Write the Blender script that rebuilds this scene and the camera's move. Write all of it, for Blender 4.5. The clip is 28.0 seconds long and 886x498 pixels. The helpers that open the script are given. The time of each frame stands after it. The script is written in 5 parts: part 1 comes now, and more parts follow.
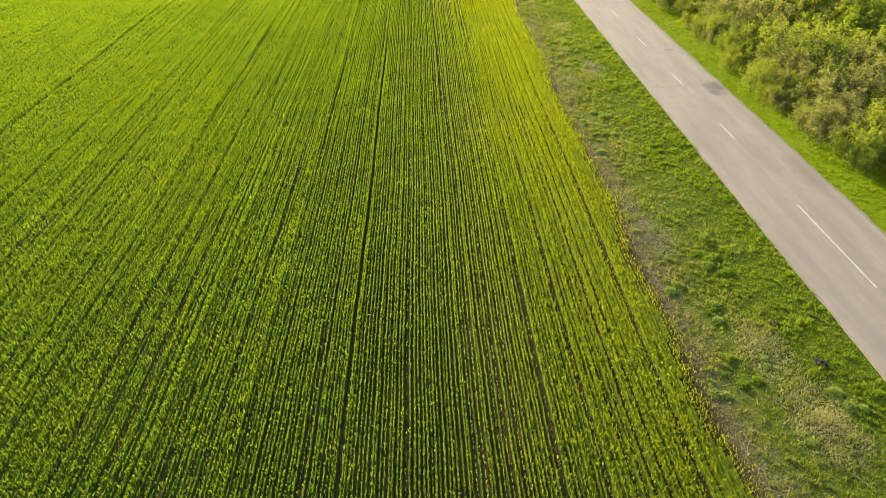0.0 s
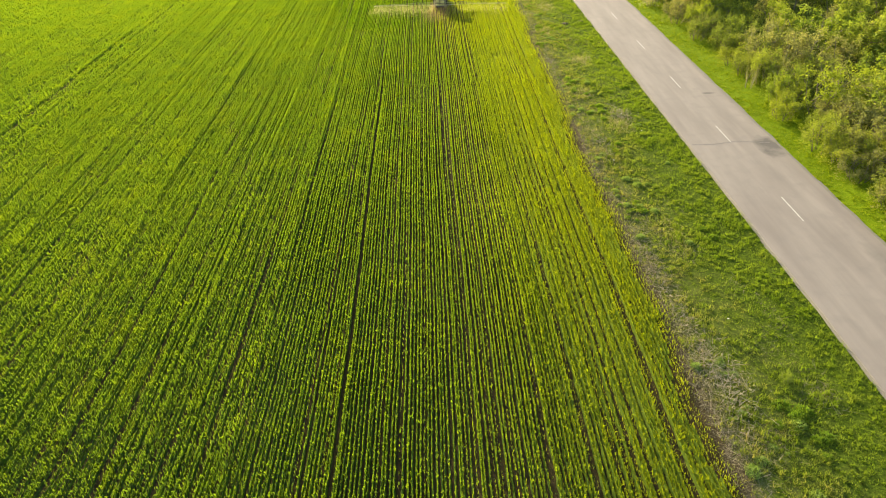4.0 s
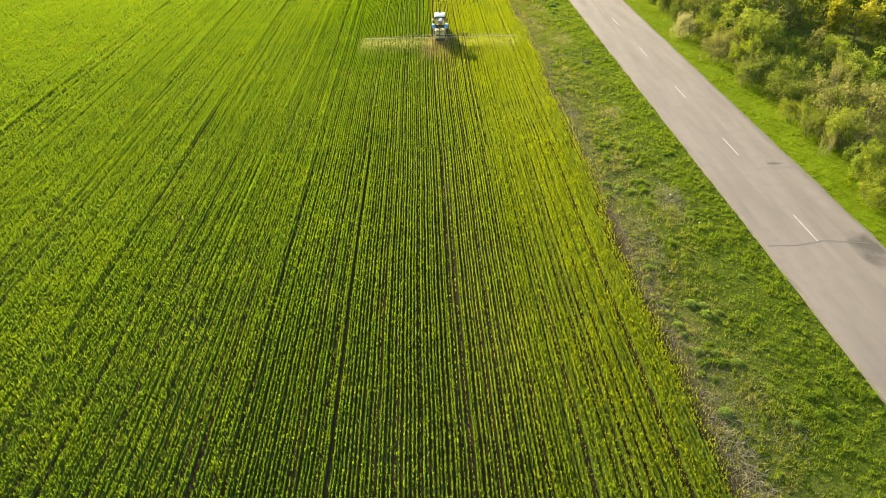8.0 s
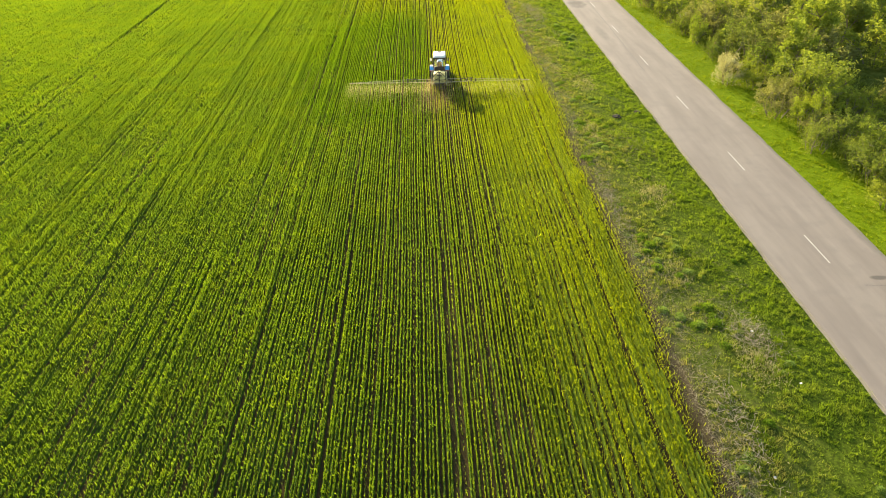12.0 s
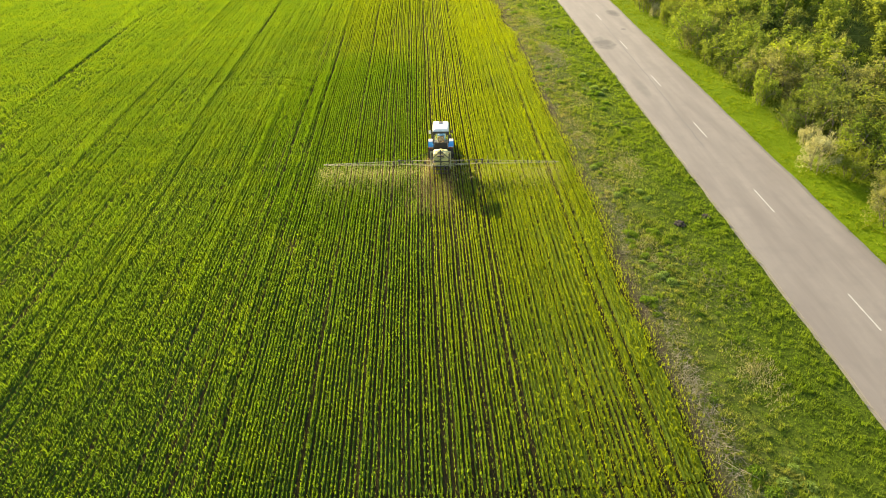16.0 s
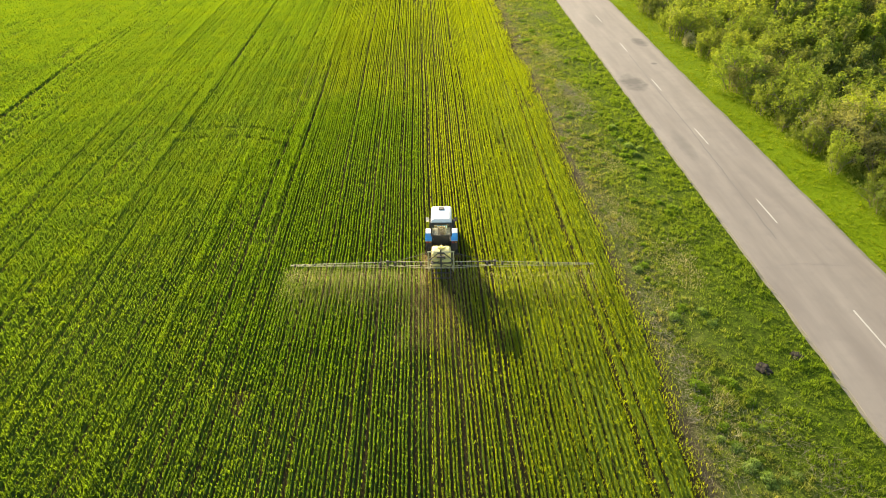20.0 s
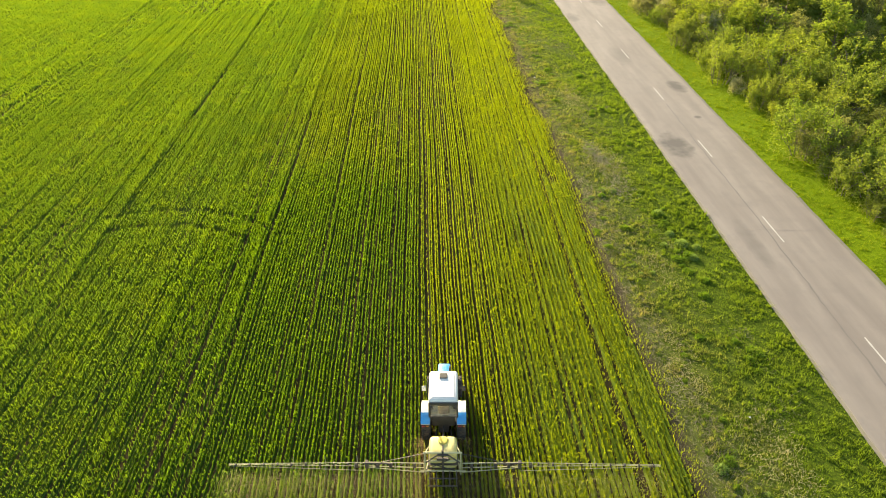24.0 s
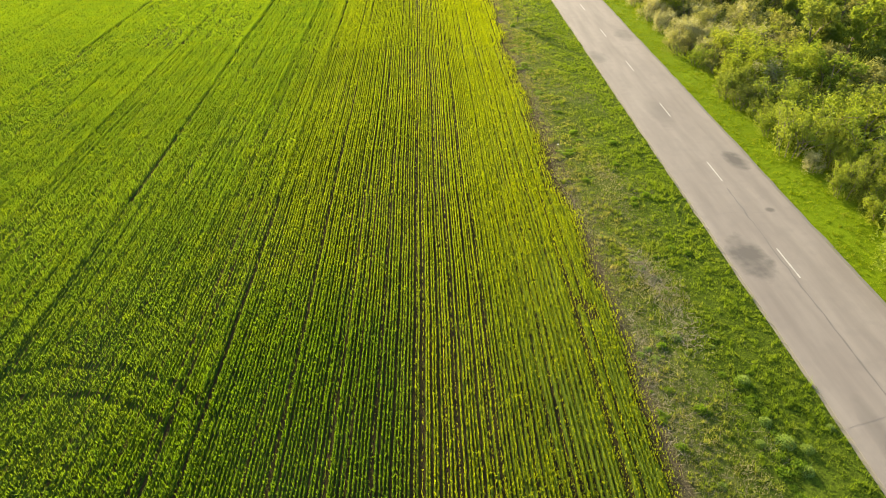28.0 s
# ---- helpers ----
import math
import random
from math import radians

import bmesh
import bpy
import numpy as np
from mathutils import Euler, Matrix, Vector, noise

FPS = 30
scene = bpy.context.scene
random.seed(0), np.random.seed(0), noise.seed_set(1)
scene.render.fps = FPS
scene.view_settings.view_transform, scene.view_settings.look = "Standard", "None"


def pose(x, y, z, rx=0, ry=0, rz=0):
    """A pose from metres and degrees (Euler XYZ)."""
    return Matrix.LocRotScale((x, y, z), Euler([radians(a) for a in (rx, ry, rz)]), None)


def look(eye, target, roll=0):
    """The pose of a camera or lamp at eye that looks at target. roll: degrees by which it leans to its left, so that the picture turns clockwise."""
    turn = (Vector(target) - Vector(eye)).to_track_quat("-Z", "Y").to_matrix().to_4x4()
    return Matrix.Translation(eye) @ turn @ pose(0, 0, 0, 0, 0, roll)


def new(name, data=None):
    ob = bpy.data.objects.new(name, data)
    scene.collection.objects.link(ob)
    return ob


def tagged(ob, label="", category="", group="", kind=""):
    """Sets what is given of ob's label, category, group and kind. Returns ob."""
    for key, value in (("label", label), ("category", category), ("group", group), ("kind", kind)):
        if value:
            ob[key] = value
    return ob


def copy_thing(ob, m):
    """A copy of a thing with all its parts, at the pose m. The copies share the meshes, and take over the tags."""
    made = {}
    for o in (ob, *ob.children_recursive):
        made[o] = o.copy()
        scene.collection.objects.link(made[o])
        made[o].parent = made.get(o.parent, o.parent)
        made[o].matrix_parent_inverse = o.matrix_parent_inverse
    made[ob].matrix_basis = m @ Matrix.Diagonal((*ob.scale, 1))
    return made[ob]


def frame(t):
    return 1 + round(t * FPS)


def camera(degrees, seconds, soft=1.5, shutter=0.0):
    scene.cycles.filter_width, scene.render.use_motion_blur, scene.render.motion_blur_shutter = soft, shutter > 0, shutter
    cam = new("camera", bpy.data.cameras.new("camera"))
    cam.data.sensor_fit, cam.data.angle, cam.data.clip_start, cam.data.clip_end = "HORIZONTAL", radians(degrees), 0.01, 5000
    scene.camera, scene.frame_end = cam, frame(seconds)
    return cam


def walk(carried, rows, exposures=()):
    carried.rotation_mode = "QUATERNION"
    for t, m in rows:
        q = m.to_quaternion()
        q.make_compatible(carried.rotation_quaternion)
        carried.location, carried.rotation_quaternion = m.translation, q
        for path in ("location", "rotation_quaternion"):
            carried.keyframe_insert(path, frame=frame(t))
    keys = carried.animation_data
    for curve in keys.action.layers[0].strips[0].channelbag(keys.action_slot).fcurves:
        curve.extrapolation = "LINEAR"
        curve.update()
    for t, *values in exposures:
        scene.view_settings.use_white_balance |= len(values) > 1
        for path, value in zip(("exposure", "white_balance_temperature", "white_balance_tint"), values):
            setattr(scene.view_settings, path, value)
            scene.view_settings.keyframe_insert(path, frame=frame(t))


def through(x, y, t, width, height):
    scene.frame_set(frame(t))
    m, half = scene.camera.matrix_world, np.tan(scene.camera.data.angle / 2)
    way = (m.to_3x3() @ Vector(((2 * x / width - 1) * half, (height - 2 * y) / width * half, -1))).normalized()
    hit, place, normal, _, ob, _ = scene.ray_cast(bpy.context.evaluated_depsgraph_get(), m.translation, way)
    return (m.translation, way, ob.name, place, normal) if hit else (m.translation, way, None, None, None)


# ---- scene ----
cam = camera(70.0, 28.0, soft=1.0)
PATH = [
    (0, (1.62, -3.979, 23.177), (1.849, 12.365, 11.652), -2.21),
    (0.5, (1.654, -2.094, 23.263), (1.875, 14.251, 11.739), -2.21),
    (1, (1.696, -0.414, 23.34), (1.907, 15.93, 11.815), -2.18),
    (1.5, (1.731, 1.114, 23.389), (1.937, 17.459, 11.864), -2.17),
    (2, (1.772, 2.486, 23.417), (1.967, 18.831, 11.894), -2.14),
    (2.5, (1.82, 3.753, 23.437), (2.005, 20.1, 11.916), -2.11),
    (3, (1.866, 4.938, 23.448), (2.036, 21.285, 11.927), -2.09),
    (3.5, (1.915, 6.181, 23.463), (2.077, 22.53, 11.944), -2.07),
    (5.5, (2.052, 12.796, 23.51), (2.205, 29.146, 11.992), -2.05),
    (6, (2.055, 14.733, 23.509), (2.225, 31.086, 11.995), -2.06),
    (6.5, (2.067, 16.632, 23.499), (2.248, 32.986, 11.988), -2.07),
    (7, (2.09, 18.434, 23.483), (2.281, 34.79, 11.974), -2.08),
    (7.5, (2.111, 20.274, 23.464), (2.308, 36.636, 11.964), -2.10),
    (8, (2.137, 22.052, 23.448), (2.338, 38.418, 11.954), -2.10),
    (8.5, (2.167, 23.802, 23.445), (2.369, 40.171, 11.956), -2.10),
    (9, (2.195, 25.508, 23.443), (2.414, 41.882, 11.96), -2.10),
    (9.5, (2.227, 27.17, 23.439), (2.456, 43.549, 11.965), -2.07),
    (10, (2.254, 28.825, 23.428), (2.492, 45.21, 11.961), -2.04),
    (10.5, (2.26, 30.548, 23.414), (2.506, 46.938, 11.955), -2.02),
    (11, (2.244, 32.391, 23.408), (2.507, 48.785, 11.954), -2.02),
    (11.5, (2.235, 34.313, 23.43), (2.52, 50.711, 11.983), -2.00),
    (12, (2.247, 36.298, 23.46), (2.552, 52.696, 12.013), -1.98),
    (12.5, (2.279, 38.395, 23.47), (2.604, 54.787, 12.016), -1.93),
    (14.5, (2.34, 47.751, 23.323), (2.734, 64.162, 11.898), -1.69),
    (15, (2.391, 50.023, 23.317), (2.792, 66.437, 11.897), -1.63),
    (15.5, (2.463, 52.217, 23.322), (2.861, 68.636, 11.909), -1.59),
    (16, (2.558, 54.286, 23.322), (2.951, 70.701, 11.903), -1.55),
    (16.5, (2.66, 56.236, 23.323), (3.047, 72.648, 11.899), -1.53),
    (17, (2.753, 58.049, 23.323), (3.139, 74.452, 11.887), -1.51),
    (17.5, (2.826, 59.774, 23.335), (3.211, 76.171, 11.89), -1.46),
    (18, (2.874, 61.433, 23.35), (3.261, 77.823, 11.894), -1.42),
    (18.5, (2.904, 63.057, 23.359), (3.299, 79.44, 11.895), -1.37),
    (19, (2.926, 64.654, 23.354), (3.326, 81.034, 11.885), -1.33),
    (19.5, (2.955, 66.209, 23.345), (3.357, 82.588, 11.874), -1.29),
    (20, (2.999, 67.754, 23.329), (3.401, 84.133, 11.858), -1.27),
    (20.5, (3.057, 69.319, 23.325), (3.459, 85.699, 11.855), -1.26),
    (21, (3.117, 70.911, 23.331), (3.519, 87.291, 11.861), -1.25),
    (21.5, (3.174, 72.516, 23.35), (3.571, 88.891, 11.875), -1.24),
    (23.5, (3.334, 79.779, 23.55), (3.734, 96.14, 12.054), -1.20),
    (24, (3.401, 81.754, 23.582), (3.798, 98.106, 12.074), -1.17),
    (24.5, (3.471, 83.73, 23.622), (3.862, 100.077, 12.105), -1.14),
    (25, (3.545, 85.709, 23.678), (3.936, 102.053, 12.158), -1.11),
    (25.5, (3.602, 87.676, 23.737), (3.994, 104.017, 12.213), -1.06),
    (26, (3.645, 89.599, 23.805), (4.04, 105.931, 12.268), -0.99),
    (26.5, (3.664, 91.485, 23.882), (4.062, 107.813, 12.339), -0.94),
    (27, (3.683, 93.376, 23.947), (4.085, 109.698, 12.396), -0.93),
    (27.5, (3.729, 95.216, 24.002), (4.131, 111.531, 12.44), -0.90),
    (28, (3.788, 97.028, 24.032), (4.183, 113.339, 12.465), -0.87),
]
walk(cam, [(t, look(eye, target, roll)) for t, eye, target, roll in PATH], [(0, 1.9, 7300, 8), (28, 1.9, 7300, 8)])

# ---- world and sun ----
SUN_AZ, SUN_EL = 20.0, 14.5            # degrees left of +y, and above the horizon
world = bpy.data.worlds.new("sky")
scene.world = world
world.use_nodes = True
wn = world.node_tree.nodes
sky = wn.new("ShaderNodeTexSky")
sky.sky_type = "NISHITA"
sky.sun_disc = False
sky.sun_elevation = radians(SUN_EL)
sky.sun_rotation = radians(360 - SUN_AZ)
world.node_tree.links.new(sky.outputs[0], wn["Background"].inputs[0])
wn["Background"].inputs[1].default_value = 0.1
sun_data = bpy.data.lights.new("sun", "SUN")
sun_data.energy = 4.4
sun_data.angle = radians(0.6)
sun_data.color = (1.0, 0.87, 0.66)
sun = new("sun", sun_data)
sun.matrix_world = look((0, 0, 0), (math.sin(radians(SUN_AZ)) * math.cos(radians(SUN_EL)),
                                    -math.cos(radians(SUN_AZ)) * math.cos(radians(SUN_EL)),
                                    -math.sin(radians(SUN_EL)))) @ Matrix.Identity(4)
sun.location = (-40, 160, 60)


# ---- materials ----
def nodes_of(name):
    m = bpy.data.materials.new(name)
    m.use_nodes = True
    t = m.node_tree
    return m, t, t.nodes, t.nodes["Principled BSDF"]


def add(t, kind, **inputs):
    n = t.nodes.new(kind)
    for k, v in inputs.items():
        key = int(k[1:]) if k[0] == "i" and k[1:].isdigit() else k
        if isinstance(v, bpy.types.NodeSocket):
            t.links.new(v, n.inputs[key])
        else:
            n.inputs[key].default_value = v
    return n


def mixc(t, fac, a, b, mode="MIX"):
    n = t.nodes.new("ShaderNodeMix")
    n.data_type = "RGBA"
    n.blend_type = mode
    for sock, v in ((n.inputs[0], fac), (n.inputs[6], a), (n.inputs[7], b)):
        if isinstance(v, bpy.types.NodeSocket):
            t.links.new(v, sock)
        else:
            sock.default_value = v if not isinstance(v, tuple) else (*v, 1)
    return n.outputs[2]


def maths(t, op, a, b=0.0, clamp=False):
    n = t.nodes.new("ShaderNodeMath")
    n.operation = op
    n.use_clamp = clamp
    for sock, v in ((n.inputs[0], a), (n.inputs[1], b)):
        if isinstance(v, bpy.types.NodeSocket):
            t.links.new(v, sock)
        else:
            sock.default_value = v
    return n.outputs[0]


def noise_of(t, scale, detail=4.0, coords=None, rough=0.55):
    n = t.nodes.new("ShaderNodeTexNoise")
    n.inputs["Scale"].default_value = scale
    n.inputs["Detail"].default_value = detail
    n.inputs["Roughness"].default_value = rough
    if coords is None:
        coords = t.nodes.new("ShaderNodeNewGeometry").outputs["Position"]
    t.links.new(coords, n.inputs["Vector"])
    return n.outputs["Fac"]


def ramp(t, fac, lo, hi):
    n = t.nodes.new("ShaderNodeMapRange")
    n.clamp = True
    t.links.new(fac, n.inputs[0])
    n.inputs[1].default_value, n.inputs[2].default_value = lo, hi
    return n.outputs[0]


def bump(t, p, height, strength=0.3, distance=0.02):
    n = t.nodes.new("ShaderNodeBump")
    n.inputs["Strength"].default_value = strength
    n.inputs["Distance"].default_value = distance
    t.links.new(height, n.inputs["Height"])
    t.links.new(n.outputs[0], p.inputs["Normal"])


def plain(name, colour, rough=0.6, metal=0.0, dirt=(0.16, 0.12, 0.07), dirty=0.35, grain=9.0, coat=0.0):
    """Paint, rubber, plastic or metal with dust and fine wear at two scales."""
    m, t, n, p = nodes_of(name)
    coords = n.new("ShaderNodeTexCoord").outputs["Object"]
    big = ramp(t, noise_of(t, 2.2, 5, coords), 0.42, 0.75)
    fine = noise_of(t, grain * 6, 3, coords)
    c = mixc(t, maths(t, "MULTIPLY", big, dirty), colour, dirt)
    c = mixc(t, maths(t, "MULTIPLY", ramp(t, fine, 0.55, 0.8), dirty * 0.6), c, dirt)
    t.links.new(c, p.inputs["Base Color"])
    t.links.new(maths(t, "ADD", maths(t, "MULTIPLY", big, 0.25), rough, True), p.inputs["Roughness"])
    p.inputs["Metallic"].default_value = metal
    p.inputs["Coat Weight"].default_value = coat
    bump(t, p, fine, 0.08, 0.004)
    return m


def leafy(name, low, high, dry, patch=0.08, dryness=0.25, through=0.5, zone=None, gloss=0.012, lit=(1.3, 1.22, 0.6), varied=0.0, grain=0.0, verge=False, wax=(0.82, 0.92, 0.4), ahead=0.0):
    """Thin leaves: light passes through them. low/high: two greens; dry: a straw tint in patches."""
    m, t, n, p = nodes_of(name)
    n.remove(p)
    geo = n.new("ShaderNodeNewGeometry")
    each = geo.outputs["Random Per Island"]
    pos = geo.outputs["Position"]
    wide = noise_of(t, patch, 5, pos, 0.6)
    mid = noise_of(t, patch * 7, 3, pos)
    c = mixc(t, ramp(t, maths(t, "ADD", maths(t, "MULTIPLY", each, 0.2), maths(t, "ADD", maths(t, "MULTIPLY", wide, 0.75), maths(t, "MULTIPLY", mid, 0.35))), 0.35, 0.95), low, high)
    d = maths(t, "MULTIPLY", ramp(t, maths(t, "ADD", mid, maths(t, "MULTIPLY", each, 0.25)), 0.62, 0.85), dryness)
    if zone:
        sep = n.new("ShaderNodeSeparateXYZ")
        t.links.new(pos, sep.inputs[0])
        z = ramp(t, maths(t, "ADD", sep.outputs[0], maths(t, "MULTIPLY", wide, 6.0)), zone[0], zone[1])
        d = maths(t, "ADD", d, maths(t, "MULTIPLY", z, zone[2]), True)
        # a paler, driven-over stand right of one wheel line, and a lush patch left of it
        far = ramp(t, maths(t, "ADD", sep.outputs[1], maths(t, "MULTIPLY", mid, 16.0)), 86.0, 104.0)
        far = maths(t, "MULTIPLY", far, maths(t, "SUBTRACT", 1.0, ramp(t, sep.outputs[1], 118.0, 136.0)))
        pale = maths(t, "MULTIPLY", far, ramp(t, sep.outputs[0], 2.3, 3.2))
        pale = maths(t, "MULTIPLY", pale, maths(t, "SUBTRACT", 1.0, ramp(t, sep.outputs[0], 5.4, 10.6)))
        # the yellower stand farther up the field, with backlit glow painted in
        up = maths(t, "MULTIPLY", ramp(t, maths(t, "ADD", sep.outputs[1], maths(t, "MULTIPLY", mid, 10.0)), 127.0, 139.0), ramp(t, maths(t, "ADD", sep.outputs[0], maths(t, "MULTIPLY", mid, 4.0)), -10.0, -3.0))
        pale = maths(t, "MAXIMUM", pale, maths(t, "MULTIPLY", up, 0.65))
        d = maths(t, "ADD", d, maths(t, "MULTIPLY", pale, 0.12), True)
        c = mixc(t, maths(t, "MULTIPLY", pale, 0.45), c, (0.18, 0.235, 0.034))
        # the lush patch, its green deepened to paint shade between steeply seen rows
        ex = maths(t, "DIVIDE", maths(t, "ADD", sep.outputs[0], 4.0), 8.5)
        ey = maths(t, "DIVIDE", maths(t, "SUBTRACT", sep.outputs[1], 108.0), 19.0)
        e = maths(t, "ADD", maths(t, "MULTIPLY", ex, ex), maths(t, "MULTIPLY", ey, ey))
        e = maths(t, "SUBTRACT", 1.0, ramp(t, maths(t, "ADD", e, maths(t, "MULTIPLY", mid, 0.4)), 0.95, 1.35))
        e = maths(t, "MULTIPLY", e, maths(t, "SUBTRACT", 1.0, ramp(t, sep.outputs[0], 1.7, 3.6)))
        c = mixc(t, maths(t, "MULTIPLY", e, 0.42), c, (0.055, 0.14, 0.014))
        d = maths(t, "MULTIPLY", d, maths(t, "SUBTRACT", 1.0, maths(t, "MULTIPLY", e, 0.5)))
    if verge:
        # drier and greyer towards the field, lush beside the road
        sep = n.new("ShaderNodeSeparateXYZ")
        t.links.new(pos, sep.inputs[0])
        off = maths(t, "ADD", sep.outputs[0], maths(t, "MULTIPLY", wide, 4.5))
        off = maths(t, "SUBTRACT", 1.0, ramp(t, off, 17.2, 21.8))
        c = mixc(t, maths(t, "MULTIPLY", off, 0.45), c, (0.17, 0.2, 0.04))
        pale = maths(t, "MULTIPLY", maths(t, "ADD", maths(t, "MULTIPLY", off, 0.75), 0.12), ramp(t, noise_of(t, 0.75, 4, pos, 0.65), 0.5, 0.62))
        c = mixc(t, maths(t, "MULTIPLY", pale, 0.75), c, (0.31, 0.285, 0.12))
        d = maths(t, "MULTIPLY", d, maths(t, "ADD", maths(t, "MULTIPLY", off, 0.9), 0.12), True)
    c = mixc(t, d, c, dry)
    normal = None
    if grain:
        # fine bumps, with shade painted into the leaf colour in their hollows
        g = noise_of(t, 26.0, 3, pos, 0.7)
        c = mixc(t, maths(t, "MULTIPLY", maths(t, "SUBTRACT", 1.0, ramp(t, g, 0.3, 0.58)), grain), c, tuple(v * 0.35 for v in low))
        bp = n.new("ShaderNodeBump")
        bp.inputs["Strength"].default_value = 1.0
        bp.inputs["Distance"].default_value = 0.04
        t.links.new(g, bp.inputs["Height"])
        normal = bp.outputs[0]
    own = n.new("ShaderNodeObjectInfo").outputs["Random"]
    c = mixc(t, maths(t, "MULTIPLY", own, varied), c, dry)
    dif = n.new("ShaderNodeBsdfDiffuse")
    tra = n.new("ShaderNodeBsdfTranslucent")
    glo = n.new("ShaderNodeBsdfGlossy")
    glo.inputs["Roughness"].default_value = 0.5
    glo.inputs["Color"].default_value = (*wax, 1)
    t.links.new(c, dif.inputs["Color"])
    if normal:
        t.links.new(normal, dif.inputs["Normal"])
        t.links.new(normal, glo.inputs["Normal"])
    t.links.new(mixc(t, 1.0, c, lit, "MULTIPLY"), tra.inputs["Color"])
    a = n.new("ShaderNodeMixShader")
    a.inputs[0].default_value = through
    t.links.new(dif.outputs[0], a.inputs[1])
    t.links.new(tra.outputs[0], a.inputs[2])
    if ahead:
        # thin leaves scatter most of the light that passes through them onwards, not evenly to all sides
        fwd, mix = n.new("ShaderNodeBsdfRefraction"), n.new("ShaderNodeMixShader")
        fwd.inputs["IOR"].default_value = 1.25
        fwd.inputs["Roughness"].default_value = 0.85
        t.links.new(mixc(t, 1.0, c, lit, "MULTIPLY"), fwd.inputs["Color"])
        mix.inputs[0].default_value = ahead
        t.links.new(tra.outputs[0], mix.inputs[1])
        t.links.new(fwd.outputs[0], mix.inputs[2])
        t.links.new(mix.outputs[0], a.inputs[2])
    b = n.new("ShaderNodeMixShader")
    b.inputs[0].default_value = gloss
    t.links.new(a.outputs[0], b.inputs[1])
    t.links.new(glo.outputs[0], b.inputs[2])
    last = b.outputs[0]
    t.links.new(last, n["Material Output"].inputs["Surface"])
    return m


CROP = leafy("crop_leaf", (0.062, 0.138, 0.046), (0.1, 0.196, 0.046), (0.148, 0.23, 0.034), 0.06, 0.3, 0.62, (4.6, 14.0, 0.85), 0.014, (3.16, 2.3, 0.31), grain=0.2, wax=(0.8, 0.95, 0.2), ahead=0.4)
GRASS = leafy("grass_blade", (0.112, 0.19, 0.018), (0.195, 0.268, 0.03), (0.34, 0.3, 0.13), 0.16, 0.9, 0.5, None, 0.008, (1.35, 1.3, 0.65), verge=True)
LAWN = leafy("short_grass_blade", (0.135, 0.21, 0.01), (0.205, 0.27, 0.014), (0.28, 0.28, 0.06), 0.16, 0.4, 0.45, None, 0.02, (1.35, 1.3, 0.65))
STRAW = leafy("dry_stalk", (0.22, 0.19, 0.125), (0.34, 0.3, 0.21), (0.16, 0.12, 0.08), 0.2, 0.5, 0.25)
PALE_STRAW = leafy("bleached_grass", (0.36, 0.335, 0.2), (0.48, 0.45, 0.3), (0.28, 0.27, 0.1), 0.3, 0.5, 0.35)
WEED = leafy("weed_leaf", (0.09, 0.175, 0.02), (0.15, 0.235, 0.032), (0.2, 0.23, 0.06), 0.3, 0.3, 0.5, lit=(1.4, 1.35, 0.6))
GREY_WEED = leafy("silvery_weed_leaf", (0.165, 0.265, 0.065), (0.24, 0.34, 0.1), (0.3, 0.31, 0.14), 0.3, 0.3, 0.4)
LEAVES = {
    "fresh": leafy("leaf_fresh", (0.14, 0.22, 0.032), (0.235, 0.31, 0.048), (0.33, 0.32, 0.08), 0.5, 0.25, 0.48, varied=0.22),
    "lime": leafy("leaf_lime", (0.175, 0.255, 0.026), (0.265, 0.335, 0.04), (0.36, 0.34, 0.09), 0.5, 0.25, 0.46, varied=0.3),
    "mid": leafy("leaf_mid", (0.125, 0.19, 0.034), (0.21, 0.262, 0.054), (0.28, 0.28, 0.07), 0.5, 0.3, 0.48, varied=0.22),
    "dark": leafy("leaf_dark", (0.092, 0.148, 0.028), (0.155, 0.208, 0.044), (0.22, 0.2, 0.07), 0.5, 0.2, 0.4, varied=0.3),
    "olive": leafy("leaf_olive", (0.17, 0.195, 0.065), (0.27, 0.285, 0.11), (0.33, 0.31, 0.15), 0.5, 0.4, 0.48, varied=0.22),
    "blossom": leafy("leaf_blossom", (0.3, 0.315, 0.16), (0.48, 0.465, 0.32), (0.26, 0.29, 0.1), 0.8, 0.4, 0.4),
    "rust": leafy("leaf_rust", (0.27, 0.29, 0.035), (0.4, 0.385, 0.055), (0.34, 0.3, 0.05), 0.5, 0.4, 0.45),
}


